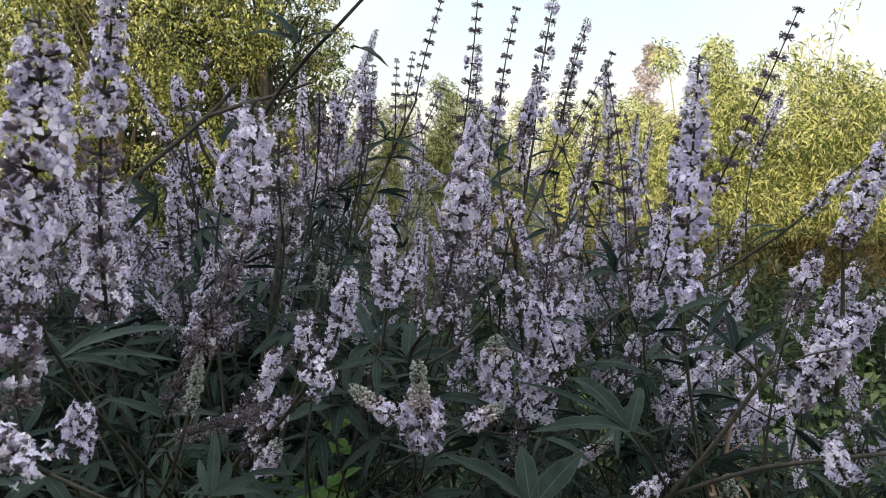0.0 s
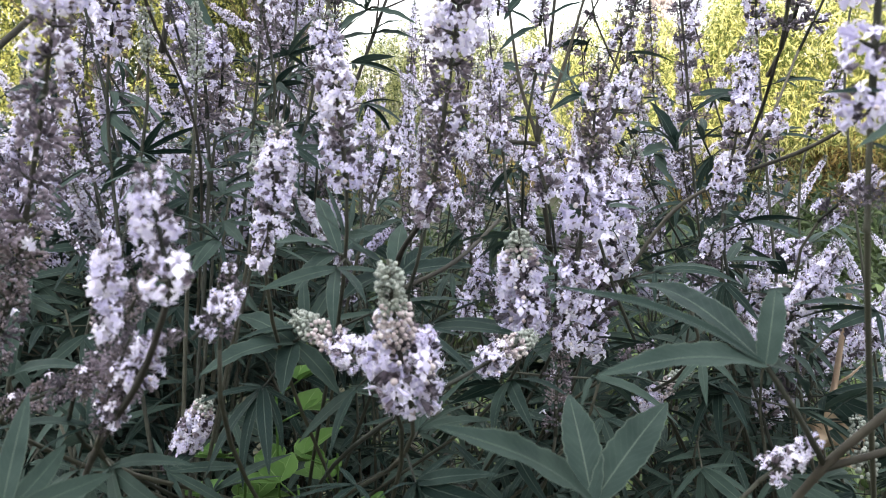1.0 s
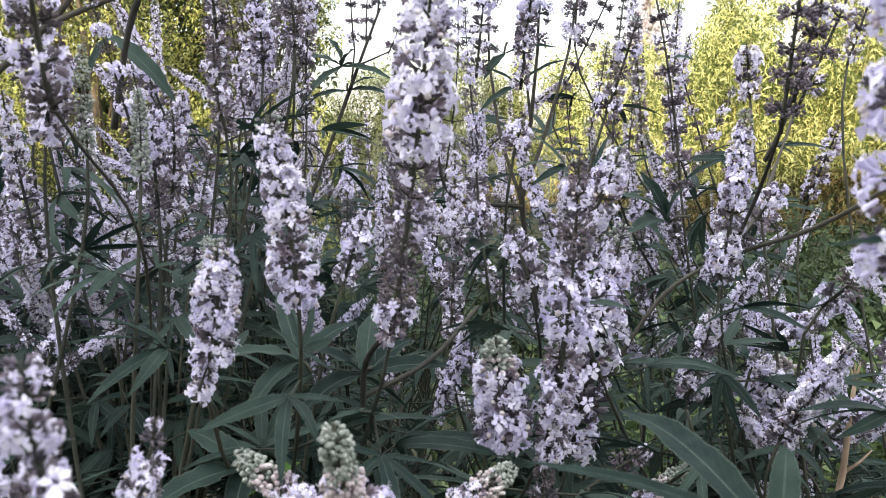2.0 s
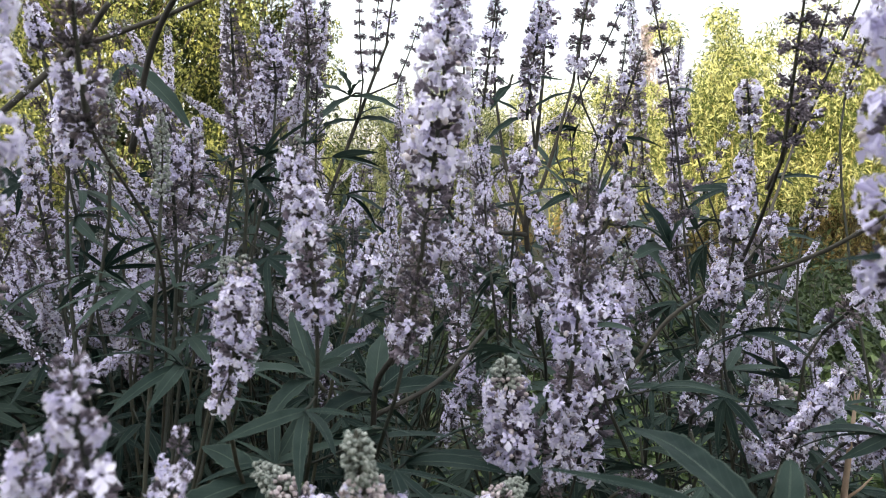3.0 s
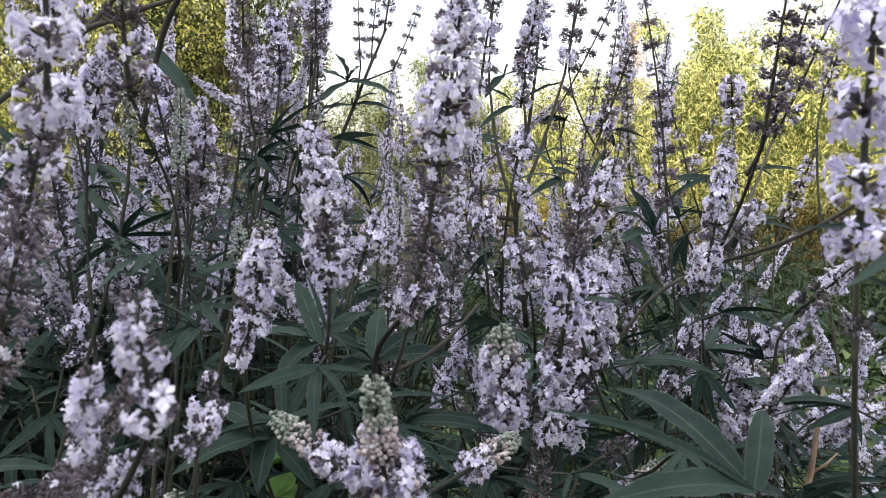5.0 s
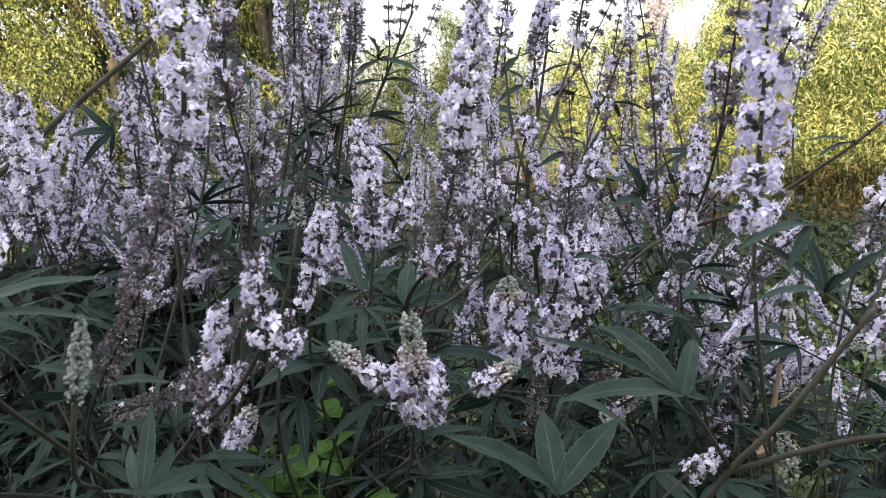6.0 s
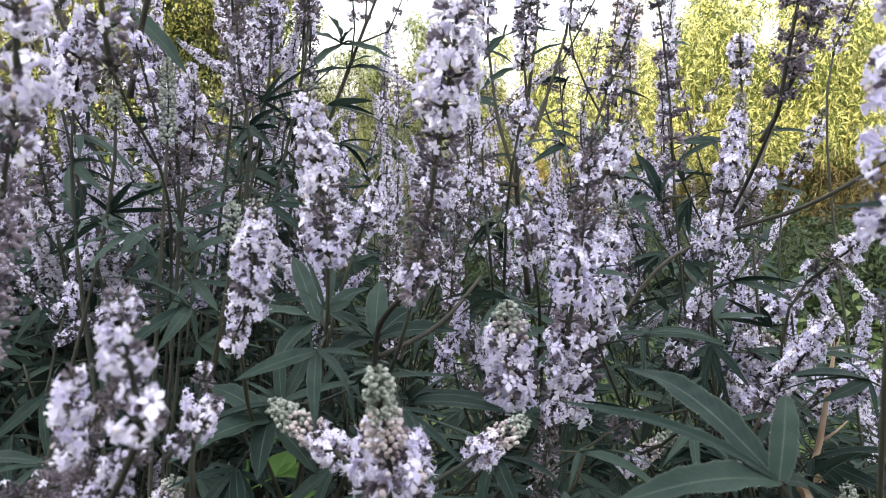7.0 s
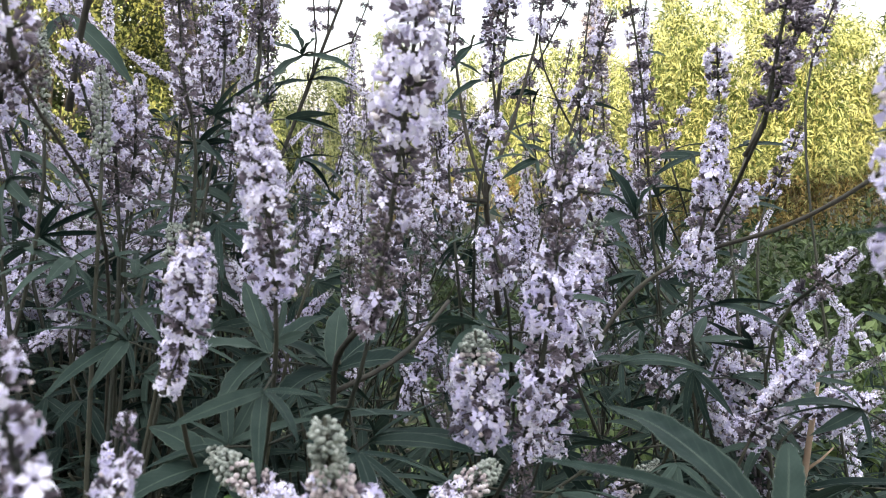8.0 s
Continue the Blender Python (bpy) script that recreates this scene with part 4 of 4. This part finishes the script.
mass(LEFT, 44, (-0.85, -0.16), (0.95, 1.9), (1.18, 1.47), (0, 2, 4, 5, 8, 8, 9, 9, 10), 1, 4, spread=0.36, keep=lambda x, y: x < -0.02 - 0.13 * y)
mass(LEFT, 38, (-0.66, -0.2), (0.95, 1.6), (1.19, 1.31), (0, 2, 7, 8, 9, 9, 10), 2, 2, spread=0.45)
mass(LEFT, 11, (-0.42, -0.13), (1.0, 1.45), (1.34, 1.48), (2, 4, 5, 8, 8, 10), 8, 4, spread=0.22)
mass(BACK, 42, (-0.55, 0.62), (1.55, 2.7), (1.05, 1.34), (0, 2, 4, 6, 8, 9, 10), 3, 4, spread=0.2)
mass(BACK, 18, (-0.5, 0.2), (2.0, 3.1), (1.27, 1.42), (2, 3, 6, 8, 10), 7, 2, spread=0.2)
mass(BACK, 14, (-0.02, 0.42), (1.2, 1.6), (1.24, 1.38), (4, 6, 8, 9, 10), 6, 4, spread=0.25)
mass(CENTRE, 24, (-0.14, 0.34), (1.05, 1.5), (1.1, 1.24), (0, 2, 3, 4, 7), 4, 2)
mass(RIGHT, 34, (0.42, 1.0), (1.0, 1.8), (0.84, 1.06), (2, 4, 7, 8, 9), 5, 4, spread=0.5, keep=lambda x, y: y > 1.28)


def undergrowth(shrub, count, xs, ys, zs, seed, gap=None):
    """Leafy flowerless shoots that fill the shrub's lower part."""
    rng = random.Random(seed)
    for i in range(count):
        top = (rng.uniform(*xs), rng.uniform(*ys), rng.uniform(*zs))
        if gap and gap[0] < top[0] < gap[1] and top[1] < gap[2]:
            continue
        way = Vector((rng.gauss(0, 0.3), rng.gauss(0, 0.3), -1)).normalized()
        branch(shrub, fork_for(shrub, top, rng), top, way, seed * 1000 + i, 14, first=0.0, small=1.0)


undergrowth(CENTRE, 98, (-0.28, 0.40), (0.84, 1.4), (0.72, 1.05), 11, (-0.27, 0.0, 1.06))
undergrowth(LEFT, 9, (-0.7, -0.2), (1.1, 1.5), (1.1, 1.24), 15)
undergrowth(LEFT, 106, (-0.8, -0.12), (0.86, 1.6), (0.78, 1.1), 12, (-0.27, 0.0, 1.06))
undergrowth(LEFT, 16, (-0.6, -0.22), (0.80, 1.02), (0.88, 1.04), 16)
undergrowth(LEFT, 34, (-0.5, -0.2), (0.98, 1.18), (0.88, 1.10), 17)
undergrowth(RIGHT, 26, (0.3, 1.0), (1.05, 1.7), (0.62, 0.87), 13)
undergrowth(BACK, 30, (-0.5, 0.6), (1.5, 2.4), (0.75, 1.12), 14)


# ---- single branches, large leaves and small plants ----
def woody_branch(shrub, points, radii, label=""):
    """A bare branch through a few places, smoothed, with slightly swollen nodes."""
    pts = [Vector(p) for p in points]
    line = []
    for i in range(len(pts) - 1):
        a, b = pts[i], pts[i + 1]
        ta = (b - pts[i - 1]) * 0.5 if i else b - a
        tb = (pts[i + 2] - a) * 0.5 if i + 2 < len(pts) else b - a
        line += bezier(a, a + ta / 3, b - tb / 3, b, 7)[: 7 if i == len(pts) - 2 else 6]
    n = len(line) - 1
    s = Shape()
    width = [radii[0] + (radii[1] - radii[0]) * i / n for i in range(n + 1)]
    width = [w * (1.18 if i % 6 == 0 else 1.0) for i, w in enumerate(width)]
    tube(s, [p - line[0] for p in line], width, 0, 8)
    return part("branch", s.mesh("branch", [BARK]), shrub, Matrix.Translation(line[0]), label)


def leaflet_between(leaf, a, b, half, arch, facing, blunt=False):
    """A large leaflet from a to b, half wide, arched upwards, its upper side towards facing; its rim is faintly toothed."""
    a, b, facing = Vector(a), Vector(b), Vector(facing)
    ahead = b - a
    side = ahead.cross(facing).normalized()
    up = side.cross(ahead).normalized()
    v, uv, f, steps = [], [], [], 18
    for i in range(steps + 1):
        s = i / steps
        w = half * (math.sin(math.pi * min(1.0, 0.05 + s * 0.95) ** 0.85) ** (0.42 if blunt else 0.85) + 0.03)
        w *= 1.0 + (0.05 if i % 2 else -0.04)
        c = ahead * s + up * arch * ahead.length * math.sin(math.pi * s)
        for k in (-1.0, -0.5, 0.0, 0.5, 1.0):
            wave = 0.13 * math.sin(s * 17 + k * 3) * abs(k)
            v.append(tuple(c + side * w * k + up * w * (abs(k) * 0.3 + wave)))
            uv.append((0.5 + 0.5 * k, s))
    for i in range(steps):
        for k in range(4):
            f.append((i * 5 + k, i * 5 + k + 1, i * 5 + k + 6, i * 5 + k + 5))
    s = Shape()
    s.add(v, f, 0, None, uv)
    return part("leaflet", s.mesh("leaflet", [LEAF]), leaf, Matrix.Translation(a))


def large_leaf(shrub, foot, node, tips, half, arch=0.08, facing=(0, -0.55, 1)):
    """A stalk from foot to node, with one leaflet to each tip."""
    s = Shape()
    foot, node = Vector(foot), Vector(node)
    tube(s, [Vector((0, 0, 0)), (node - foot) * 0.5 + Vector((0, 0, 0.002)), node - foot], [0.0016, 0.0013, 0.0012], 0, 6)
    leaf = part("leaf", s.mesh("leaf_stalk", [STEM]), shrub, Matrix.Translation(foot), "large grey-green palmate leaf with long leaflets")
    for tip, wide, *blunt in tips:
        leaflet_between(leaf, node, tip, half * wide, arch, facing, bool(blunt))
    return leaf


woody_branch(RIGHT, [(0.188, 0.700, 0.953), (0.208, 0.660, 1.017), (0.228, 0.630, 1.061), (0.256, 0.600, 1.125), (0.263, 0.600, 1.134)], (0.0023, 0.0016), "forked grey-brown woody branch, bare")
woody_branch(RIGHT, [(0.208, 0.660, 1.016), (0.257, 0.620, 1.051), (0.302, 0.580, 1.075), (0.357, 0.550, 1.093)], (0.0018, 0.0014))
woody_branch(RIGHT, [(0.256, 0.600, 1.125), (0.265, 0.600, 1.146), (0.275, 0.610, 1.171)], (0.0011, 0.0007))
woody_branch(RIGHT, [(0.256, 0.600, 1.125), (0.284, 0.600, 1.140), (0.312, 0.600, 1.146)], (0.0009, 0.0006))
woody_branch(RIGHT, [(0.145, 1.020, 0.982), (0.166, 1.000, 1.035), (0.208, 1.000, 1.092), (0.257, 1.000, 1.118), (0.295, 0.950, 1.141), (0.317, 0.910, 1.163), (0.340, 0.890, 1.185), (0.365, 0.880, 1.206), (0.399, 0.870, 1.240), (0.439, 0.860, 1.283)], (0.0019, 0.0012), "dark slanting branch")
large_leaf(RIGHT, (0.365, 0.880, 1.205), (0.360, 0.880, 1.206), [((0.316, 0.860, 1.209), 0.6), ((0.324, 0.860, 1.194), 0.5)], 0.0042)
woody_branch(RIGHT, [(0.257, 1.000, 1.118), (0.257, 0.930, 1.171), (0.243, 0.840, 1.216)], (0.0016, 0.0011))
woody_branch(RIGHT, [(0.261, 1.000, 1.119), (0.307, 1.070, 1.159), (0.352, 1.130, 1.223)], (0.0017, 0.0012))
woody_branch(LEFT, [(-0.486, 0.920, 1.125), (-0.425, 0.930, 1.174), (-0.356, 0.960, 1.240), (-0.259, 1.000, 1.329), (-0.224, 1.000, 1.365)], (0.0034, 0.0022), "slanting woody branch")
woody_branch(LEFT, [(-0.259, 1.000, 1.329), (-0.217, 1.000, 1.342), (-0.180, 1.000, 1.352), (-0.137, 1.000, 1.367)], (0.0026, 0.0016))
woody_branch(LEFT, [(-0.295, 1.050, 1.336), (-0.286, 1.060, 1.293), (-0.277, 1.080, 1.266)], (0.0022, 0.0018))
woody_branch(LEFT, [(-0.225, 1.020, 1.247), (-0.191, 1.000, 1.332), (-0.138, 0.970, 1.388), (-0.102, 0.950, 1.417), (-0.064, 0.950, 1.456)], (0.0026, 0.0018))
woody_branch(LEFT, [(-0.220, 1.000, 0.950), (-0.140, 0.850, 1.160), (-0.099, 0.680, 1.249)], (0.0012, 0.0008))
woody_branch(CENTRE, [(-0.200, 0.740, 0.960), (-0.135, 0.650, 1.035), (-0.080, 0.590, 1.092), (-0.047, 0.551, 1.137)], (0.0018, 0.0011))
woody_branch(RIGHT, [(0.247, 0.880, 1.198), (0.250, 0.862, 1.215), (0.252, 0.846, 1.235)], (0.0014, 0.0011))
woody_branch(BACK, [(-0.227, 1.450, 0.933), (-0.177, 1.400, 1.088), (-0.091, 1.400, 1.283), (-0.046, 1.400, 1.379)], (0.0036, 0.0014))
woody_branch(BACK, [(-0.089, 1.400, 1.285), (-0.081, 1.400, 1.331)], (0.0013, 0.0009))
woody_branch(BACK, [(-0.084, 1.400, 1.300), (-0.069, 1.420, 1.341)], (0.0013, 0.0009))
woody_branch(BACK, [(-0.077, 1.400, 1.313), (-0.040, 1.400, 1.326)], (0.0013, 0.0009))
woody_branch(BACK, [(0.124, 1.350, 0.997), (0.110, 1.300, 1.146), (0.124, 1.290, 1.232), (0.136, 1.280, 1.317)], (0.0036, 0.0016))
woody_branch(BACK, [(0.110, 1.300, 1.146), (0.142, 1.300, 1.223), (0.171, 1.300, 1.309)], (0.0026, 0.0014))
woody_branch(BACK, [(0.110, 1.300, 1.142), (0.091, 1.310, 1.214), (0.082, 1.320, 1.301)], (0.0026, 0.0014))
woody_branch(BACK, [(0.124, 1.290, 1.232), (0.120, 1.300, 1.309)], (0.0018, 0.0012))
woody_branch(BACK, [(0.110, 1.300, 1.137), (0.032, 1.270, 1.157), (0.020, 1.250, 1.243)], (0.0026, 0.0014))
woody_branch(RIGHT, [(0.397, 0.820, 1.053), (0.395, 0.810, 1.131), (0.388, 0.800, 1.202)], (0.0024, 0.0016))
woody_branch(CENTRE, [(-0.017, 0.880, 1.047), (-0.009, 0.860, 1.087), (0.019, 0.800, 1.127), (0.025, 0.780, 1.153)], (0.0021, 0.0015))
woody_branch(CENTRE, [(-0.017, 0.880, 1.057), (0.028, 0.900, 1.075), (0.061, 0.980, 1.093)], (0.0019, 0.0014))
large_leaf(RIGHT, (0.208, 0.660, 1.017), (0.170, 0.626, 1.078), [((0.082, 0.616, 1.117), 0.45), ((0.096, 0.587, 1.088), 1.0), ((0.134, 0.754, 1.085), 1.1), ((0.182, 0.653, 1.103), 0.8, "blunt"), ((0.199, 0.660, 1.051), 0.8)], 0.0068)
large_leaf(CENTRE, (0.107, 0.700, 0.945), (0.099, 0.640, 1.011), [((0.036, 0.560, 1.081), 1.0), ((0.094, 0.700, 1.041), 1.05), ((0.144, 0.700, 1.035), 1.15)], 0.0082, 0.05, (0, -0.8, 1))
large_leaf(RIGHT, (0.256, 0.600, 1.124), (0.237, 0.600, 1.142), [((0.202, 0.620, 1.170), 0.7), ((0.237, 0.630, 1.168), 0.9), ((0.242, 0.580, 1.159), 0.7), ((0.185, 0.560, 1.147), 0.7), ((0.271, 0.600, 1.167), 0.6)], 0.0040)
large_leaf(RIGHT, (0.240, 0.620, 1.170), (0.236, 0.620, 1.176), [((0.175, 0.600, 1.188), 0.6), ((0.185, 0.580, 1.169), 0.8), ((0.217, 0.600, 1.154), 0.8)], 0.0040)
large_leaf(CENTRE, (-0.065, 0.800, 1.047), (-0.073, 0.800, 1.045), [((-0.114, 0.740, 1.044), 1.0), ((-0.121, 0.840, 1.054), 0.9), ((-0.072, 0.760, 1.024), 0.9), ((-0.046, 0.800, 1.009), 0.8)], 0.008)
large_leaf(CENTRE, (-0.042, 0.850, 1.084), (-0.049, 0.850, 1.093), [((-0.086, 0.800, 1.110), 0.8), ((-0.077, 0.920, 1.125), 0.8), ((-0.019, 0.900, 1.104), 0.8), ((-0.065, 0.780, 1.081), 0.9)], 0.0075)
large_leaf(LEFT, (-0.262, 1.100, 1.335), (-0.254, 1.100, 1.330), [((-0.201, 1.100, 1.268), 1.0), ((-0.270, 1.080, 1.293), 0.6)], 0.0085)
large_leaf(BACK, (-0.085, 1.400, 1.316), (-0.098, 1.400, 1.313), [((-0.111, 1.380, 1.347), 1.2), ((-0.141, 1.360, 1.323), 1.0), ((-0.077, 1.380, 1.331), 1.0), ((-0.034, 1.380, 1.291), 0.7), ((-0.152, 1.380, 1.266), 0.8)], 0.009)
large_leaf(BACK, (-0.093, 1.400, 1.292), (-0.094, 1.400, 1.283), [((-0.039, 1.380, 1.274), 0.7), ((-0.148, 1.380, 1.269), 0.7), ((-0.054, 1.370, 1.295), 0.6)], 0.008)
large_leaf(CENTRE, (0.102, 1.270, 1.316), (0.098, 1.270, 1.304), [((0.047, 1.250, 1.323), 0.6), ((0.075, 1.250, 1.277), 0.8), ((0.155, 1.250, 1.305), 0.6)], 0.007)
large_leaf(CENTRE, (0.112, 1.270, 1.273), (0.112, 1.270, 1.270), [((0.058, 1.250, 1.293), 0.6), ((0.166, 1.250, 1.293), 0.6), ((0.068, 1.250, 1.244), 0.7)], 0.007)
large_leaf(BACK, (0.235, 1.100, 1.279), (0.236, 1.100, 1.277), [((0.253, 1.080, 1.273), 0.6)], 0.005)
large_leaf(CENTRE, (0.251, 1.100, 1.139), (0.231, 1.100, 1.135), [((0.179, 1.050, 1.167), 0.8), ((0.207, 1.100, 1.182), 0.8), ((0.242, 1.080, 1.167), 0.7), ((0.185, 1.040, 1.134), 0.9)], 0.009)
large_leaf(LEFT, (-0.272, 0.620, 1.122), (-0.255, 0.620, 1.127), [((-0.148, 0.600, 1.157), 0.7), ((-0.206, 0.660, 1.154), 0.6), ((-0.153, 0.600, 1.132), 0.5), ((-0.178, 0.580, 1.129), 0.6)], 0.007)
large_leaf(LEFT, (-0.217, 0.720, 1.044), (-0.214, 0.720, 1.054), [((-0.259, 0.700, 1.076), 0.7), ((-0.241, 0.740, 1.073), 0.6), ((-0.215, 0.740, 1.089), 0.7), ((-0.158, 0.700, 1.063), 0.6)], 0.007)
large_leaf(LEFT, (-0.145, 0.950, 1.402), (-0.139, 0.950, 1.405), [((-0.196, 0.930, 1.412), 0.8), ((-0.176, 0.950, 1.439), 0.8), ((-0.116, 0.930, 1.435), 0.8), ((-0.090, 0.920, 1.409), 0.8)], 0.0075)
large_leaf(LEFT, (-0.083, 0.950, 1.399), (-0.074, 0.950, 1.399), [((-0.039, 0.930, 1.375), 0.5), ((-0.050, 0.930, 1.387), 0.5)], 0.006)
large_leaf(CENTRE, (-0.015, 0.920, 1.066), (-0.020, 0.920, 1.061), [((-0.069, 0.860, 1.100), 0.9), ((-0.050, 0.840, 1.061), 1), ((0.012, 0.950, 1.078), 0.9), ((0.042, 0.900, 1.070), 0.9), ((-0.020, 0.980, 1.093), 0.9)], 0.009)


def ovate_leaf(length, half):
    """A small toothed oval leaf along +y."""
    v, uv, f, steps = [], [], [], 8
    for i in range(steps + 1):
        s = i / steps
        w = half * (math.sin(math.pi * s ** 0.75) + 0.02) * (1.0 + 0.07 * (i % 2))
        for k in (-1, 0, 1):
            v.append((k * w, length * s, abs(k) * w * 0.25 - 0.15 * length * s * s))
            uv.append((0.5 + 0.5 * k, s))
    for i in range(steps):
        for k in (0, 1):
            f.append((i * 3 + k, i * 3 + k + 1, i * 3 + k + 4, i * 3 + k + 3))
    s = Shape()
    s.add(v, f, 0, None, uv)
    return s.mesh("leaf", [LIME])


def bramble(foot, top, seed):
    """A young bramble shoot with fresh lime-green leaves in threes."""
    rng = random.Random(seed)
    foot, top = Vector(foot), Vector(top)
    plant = thing("bramble_shoot", foot, "young bramble shoot with fresh lime-green leaves", "weed")
    pts = bezier(foot, foot + Vector((0.01, 0, 0.3)), top - Vector((0.02, 0, 0.2)), top, 10)
    s = Shape()
    tube(s, [p - foot for p in pts], [0.0028 - 0.0017 * i / 9 for i in range(10)], 0, 6)
    part("stem", s.mesh("stem", [LIME]), plant, Matrix.Translation(foot))
    data = [ovate_leaf(0.036, 0.0125), ovate_leaf(0.030, 0.011)]
    d = 0.62
    while d < 1.0:
        i = min(8, int(d * 9))
        p = pts[i].lerp(pts[i + 1], d * 9 - i)
        a = rng.uniform(0, 6.28)
        hold = p + Vector((math.cos(a), math.sin(a), 0.4)) * 0.022
        stalk = Shape()
        tube(stalk, [Vector((0, 0, 0)), hold - p], [0.0009, 0.0007], 0, 4)
        part("leaf_stalk", stalk.mesh("leaf_stalk", [LIME]), plant, Matrix.Translation(p))
        for turn in (0, 62, -62):
            m = Matrix.Translation(hold) @ Matrix.Rotation(a - math.pi / 2 + radians(turn), 4, "Z") @ Matrix.Rotation(radians(rng.uniform(5, 40)), 4, "X") @ Matrix.Scale(rng.uniform(0.75, 1.1), 4)
            part("leaf", rng.choice(data), plant, m)
        d += rng.uniform(0.035, 0.06)
    return plant


bramble((-0.13, 0.98, 0), (-0.125, 0.93, 0.965), 3)
bramble((-0.19, 1.02, 0), (-0.165, 0.94, 0.915), 4)
bramble((-0.06, 1.05, 0), (-0.085, 0.96, 0.90), 5)
bramble((-0.22, 1.0, 0), (-0.145, 0.90, 0.935), 6)
bramble((-0.1, 1.0, 0), (-0.105, 0.90, 0.90), 7)


def dead_stem(points):
    """A broken bare stem of pale dead wood with a splintered top, a stub and a shrivelled leaf."""
    pts = [Vector(p) for p in points]
    foot = pts[0]
    stem = thing("dead_stem", foot, "broken pale brown dead stem with a shrivelled leaf", "dead wood")
    rng = random.Random(8)
    s = Shape()
    tube(s, [p - foot for p in pts], [0.0030, 0.0028, 0.0030, 0.0023, 0.0015], 0, 7)
    top = pts[-1] - foot
    for k in range(4):
        tip = top + Vector((rng.uniform(-0.004, 0.004), rng.uniform(-0.003, 0.003), rng.uniform(0.008, 0.02)))
        tube(s, [top - Vector((0, 0, 0.004)), tip], [0.0016, 0.0003], 0, 4)
    part("stick", s.mesh("stick", [DEADWOOD]), stem, Matrix.Translation(foot))
    stub = Shape()
    mid = pts[2] - foot
    tube(stub, [mid, mid + Vector((0.016, 0.004, 0.008)), mid + Vector((0.026, 0.004, 0.018))], [0.0017, 0.0012, 0.0006], 0, 5)
    part("side_stub", stub.mesh("side_stub", [DEADWOOD]), stem, Matrix.Translation(foot))
    for n, (dx, dz, size, tilt) in enumerate(((0.005, -0.035, 0.05, 60), (-0.012, -0.05, 0.035, -40), (0.015, -0.06, 0.04, 15))):
        v, f = [], []
        for i in range(9):
            for k in range(5):
                a, b = i / 8, k / 4 - 0.5
                w = math.sin(math.pi * (0.05 + 0.9 * a)) * 0.6
                v.append((b * w * size, -0.3 * size * math.sin(a * 5 + b * 4) - 0.2 * size * abs(b) * 2, (a - 0.5) * size))
        f = [(i * 5 + k, i * 5 + k + 1, i * 5 + k + 6, i * 5 + k + 5) for i in range(8) for k in range(4)]
        leaf = Shape()
        leaf.add(v, f, 0)
        at = pts[1] + Vector((dx, -0.012, dz + 0.06))
        part("dead_leaf", leaf.mesh("dead_leaf", [DEAD]), stem, Matrix.Translation(at) @ Matrix.Rotation(radians(tilt), 4, "Y") @ Matrix.Rotation(radians(40 * n), 4, "Z"))
    return stem


dead_stem([(0.353, 1.040, 0.669), (0.348, 1.040, 0.869), (0.359, 1.040, 0.920), (0.365, 1.040, 0.970), (0.369, 1.040, 1.002)])
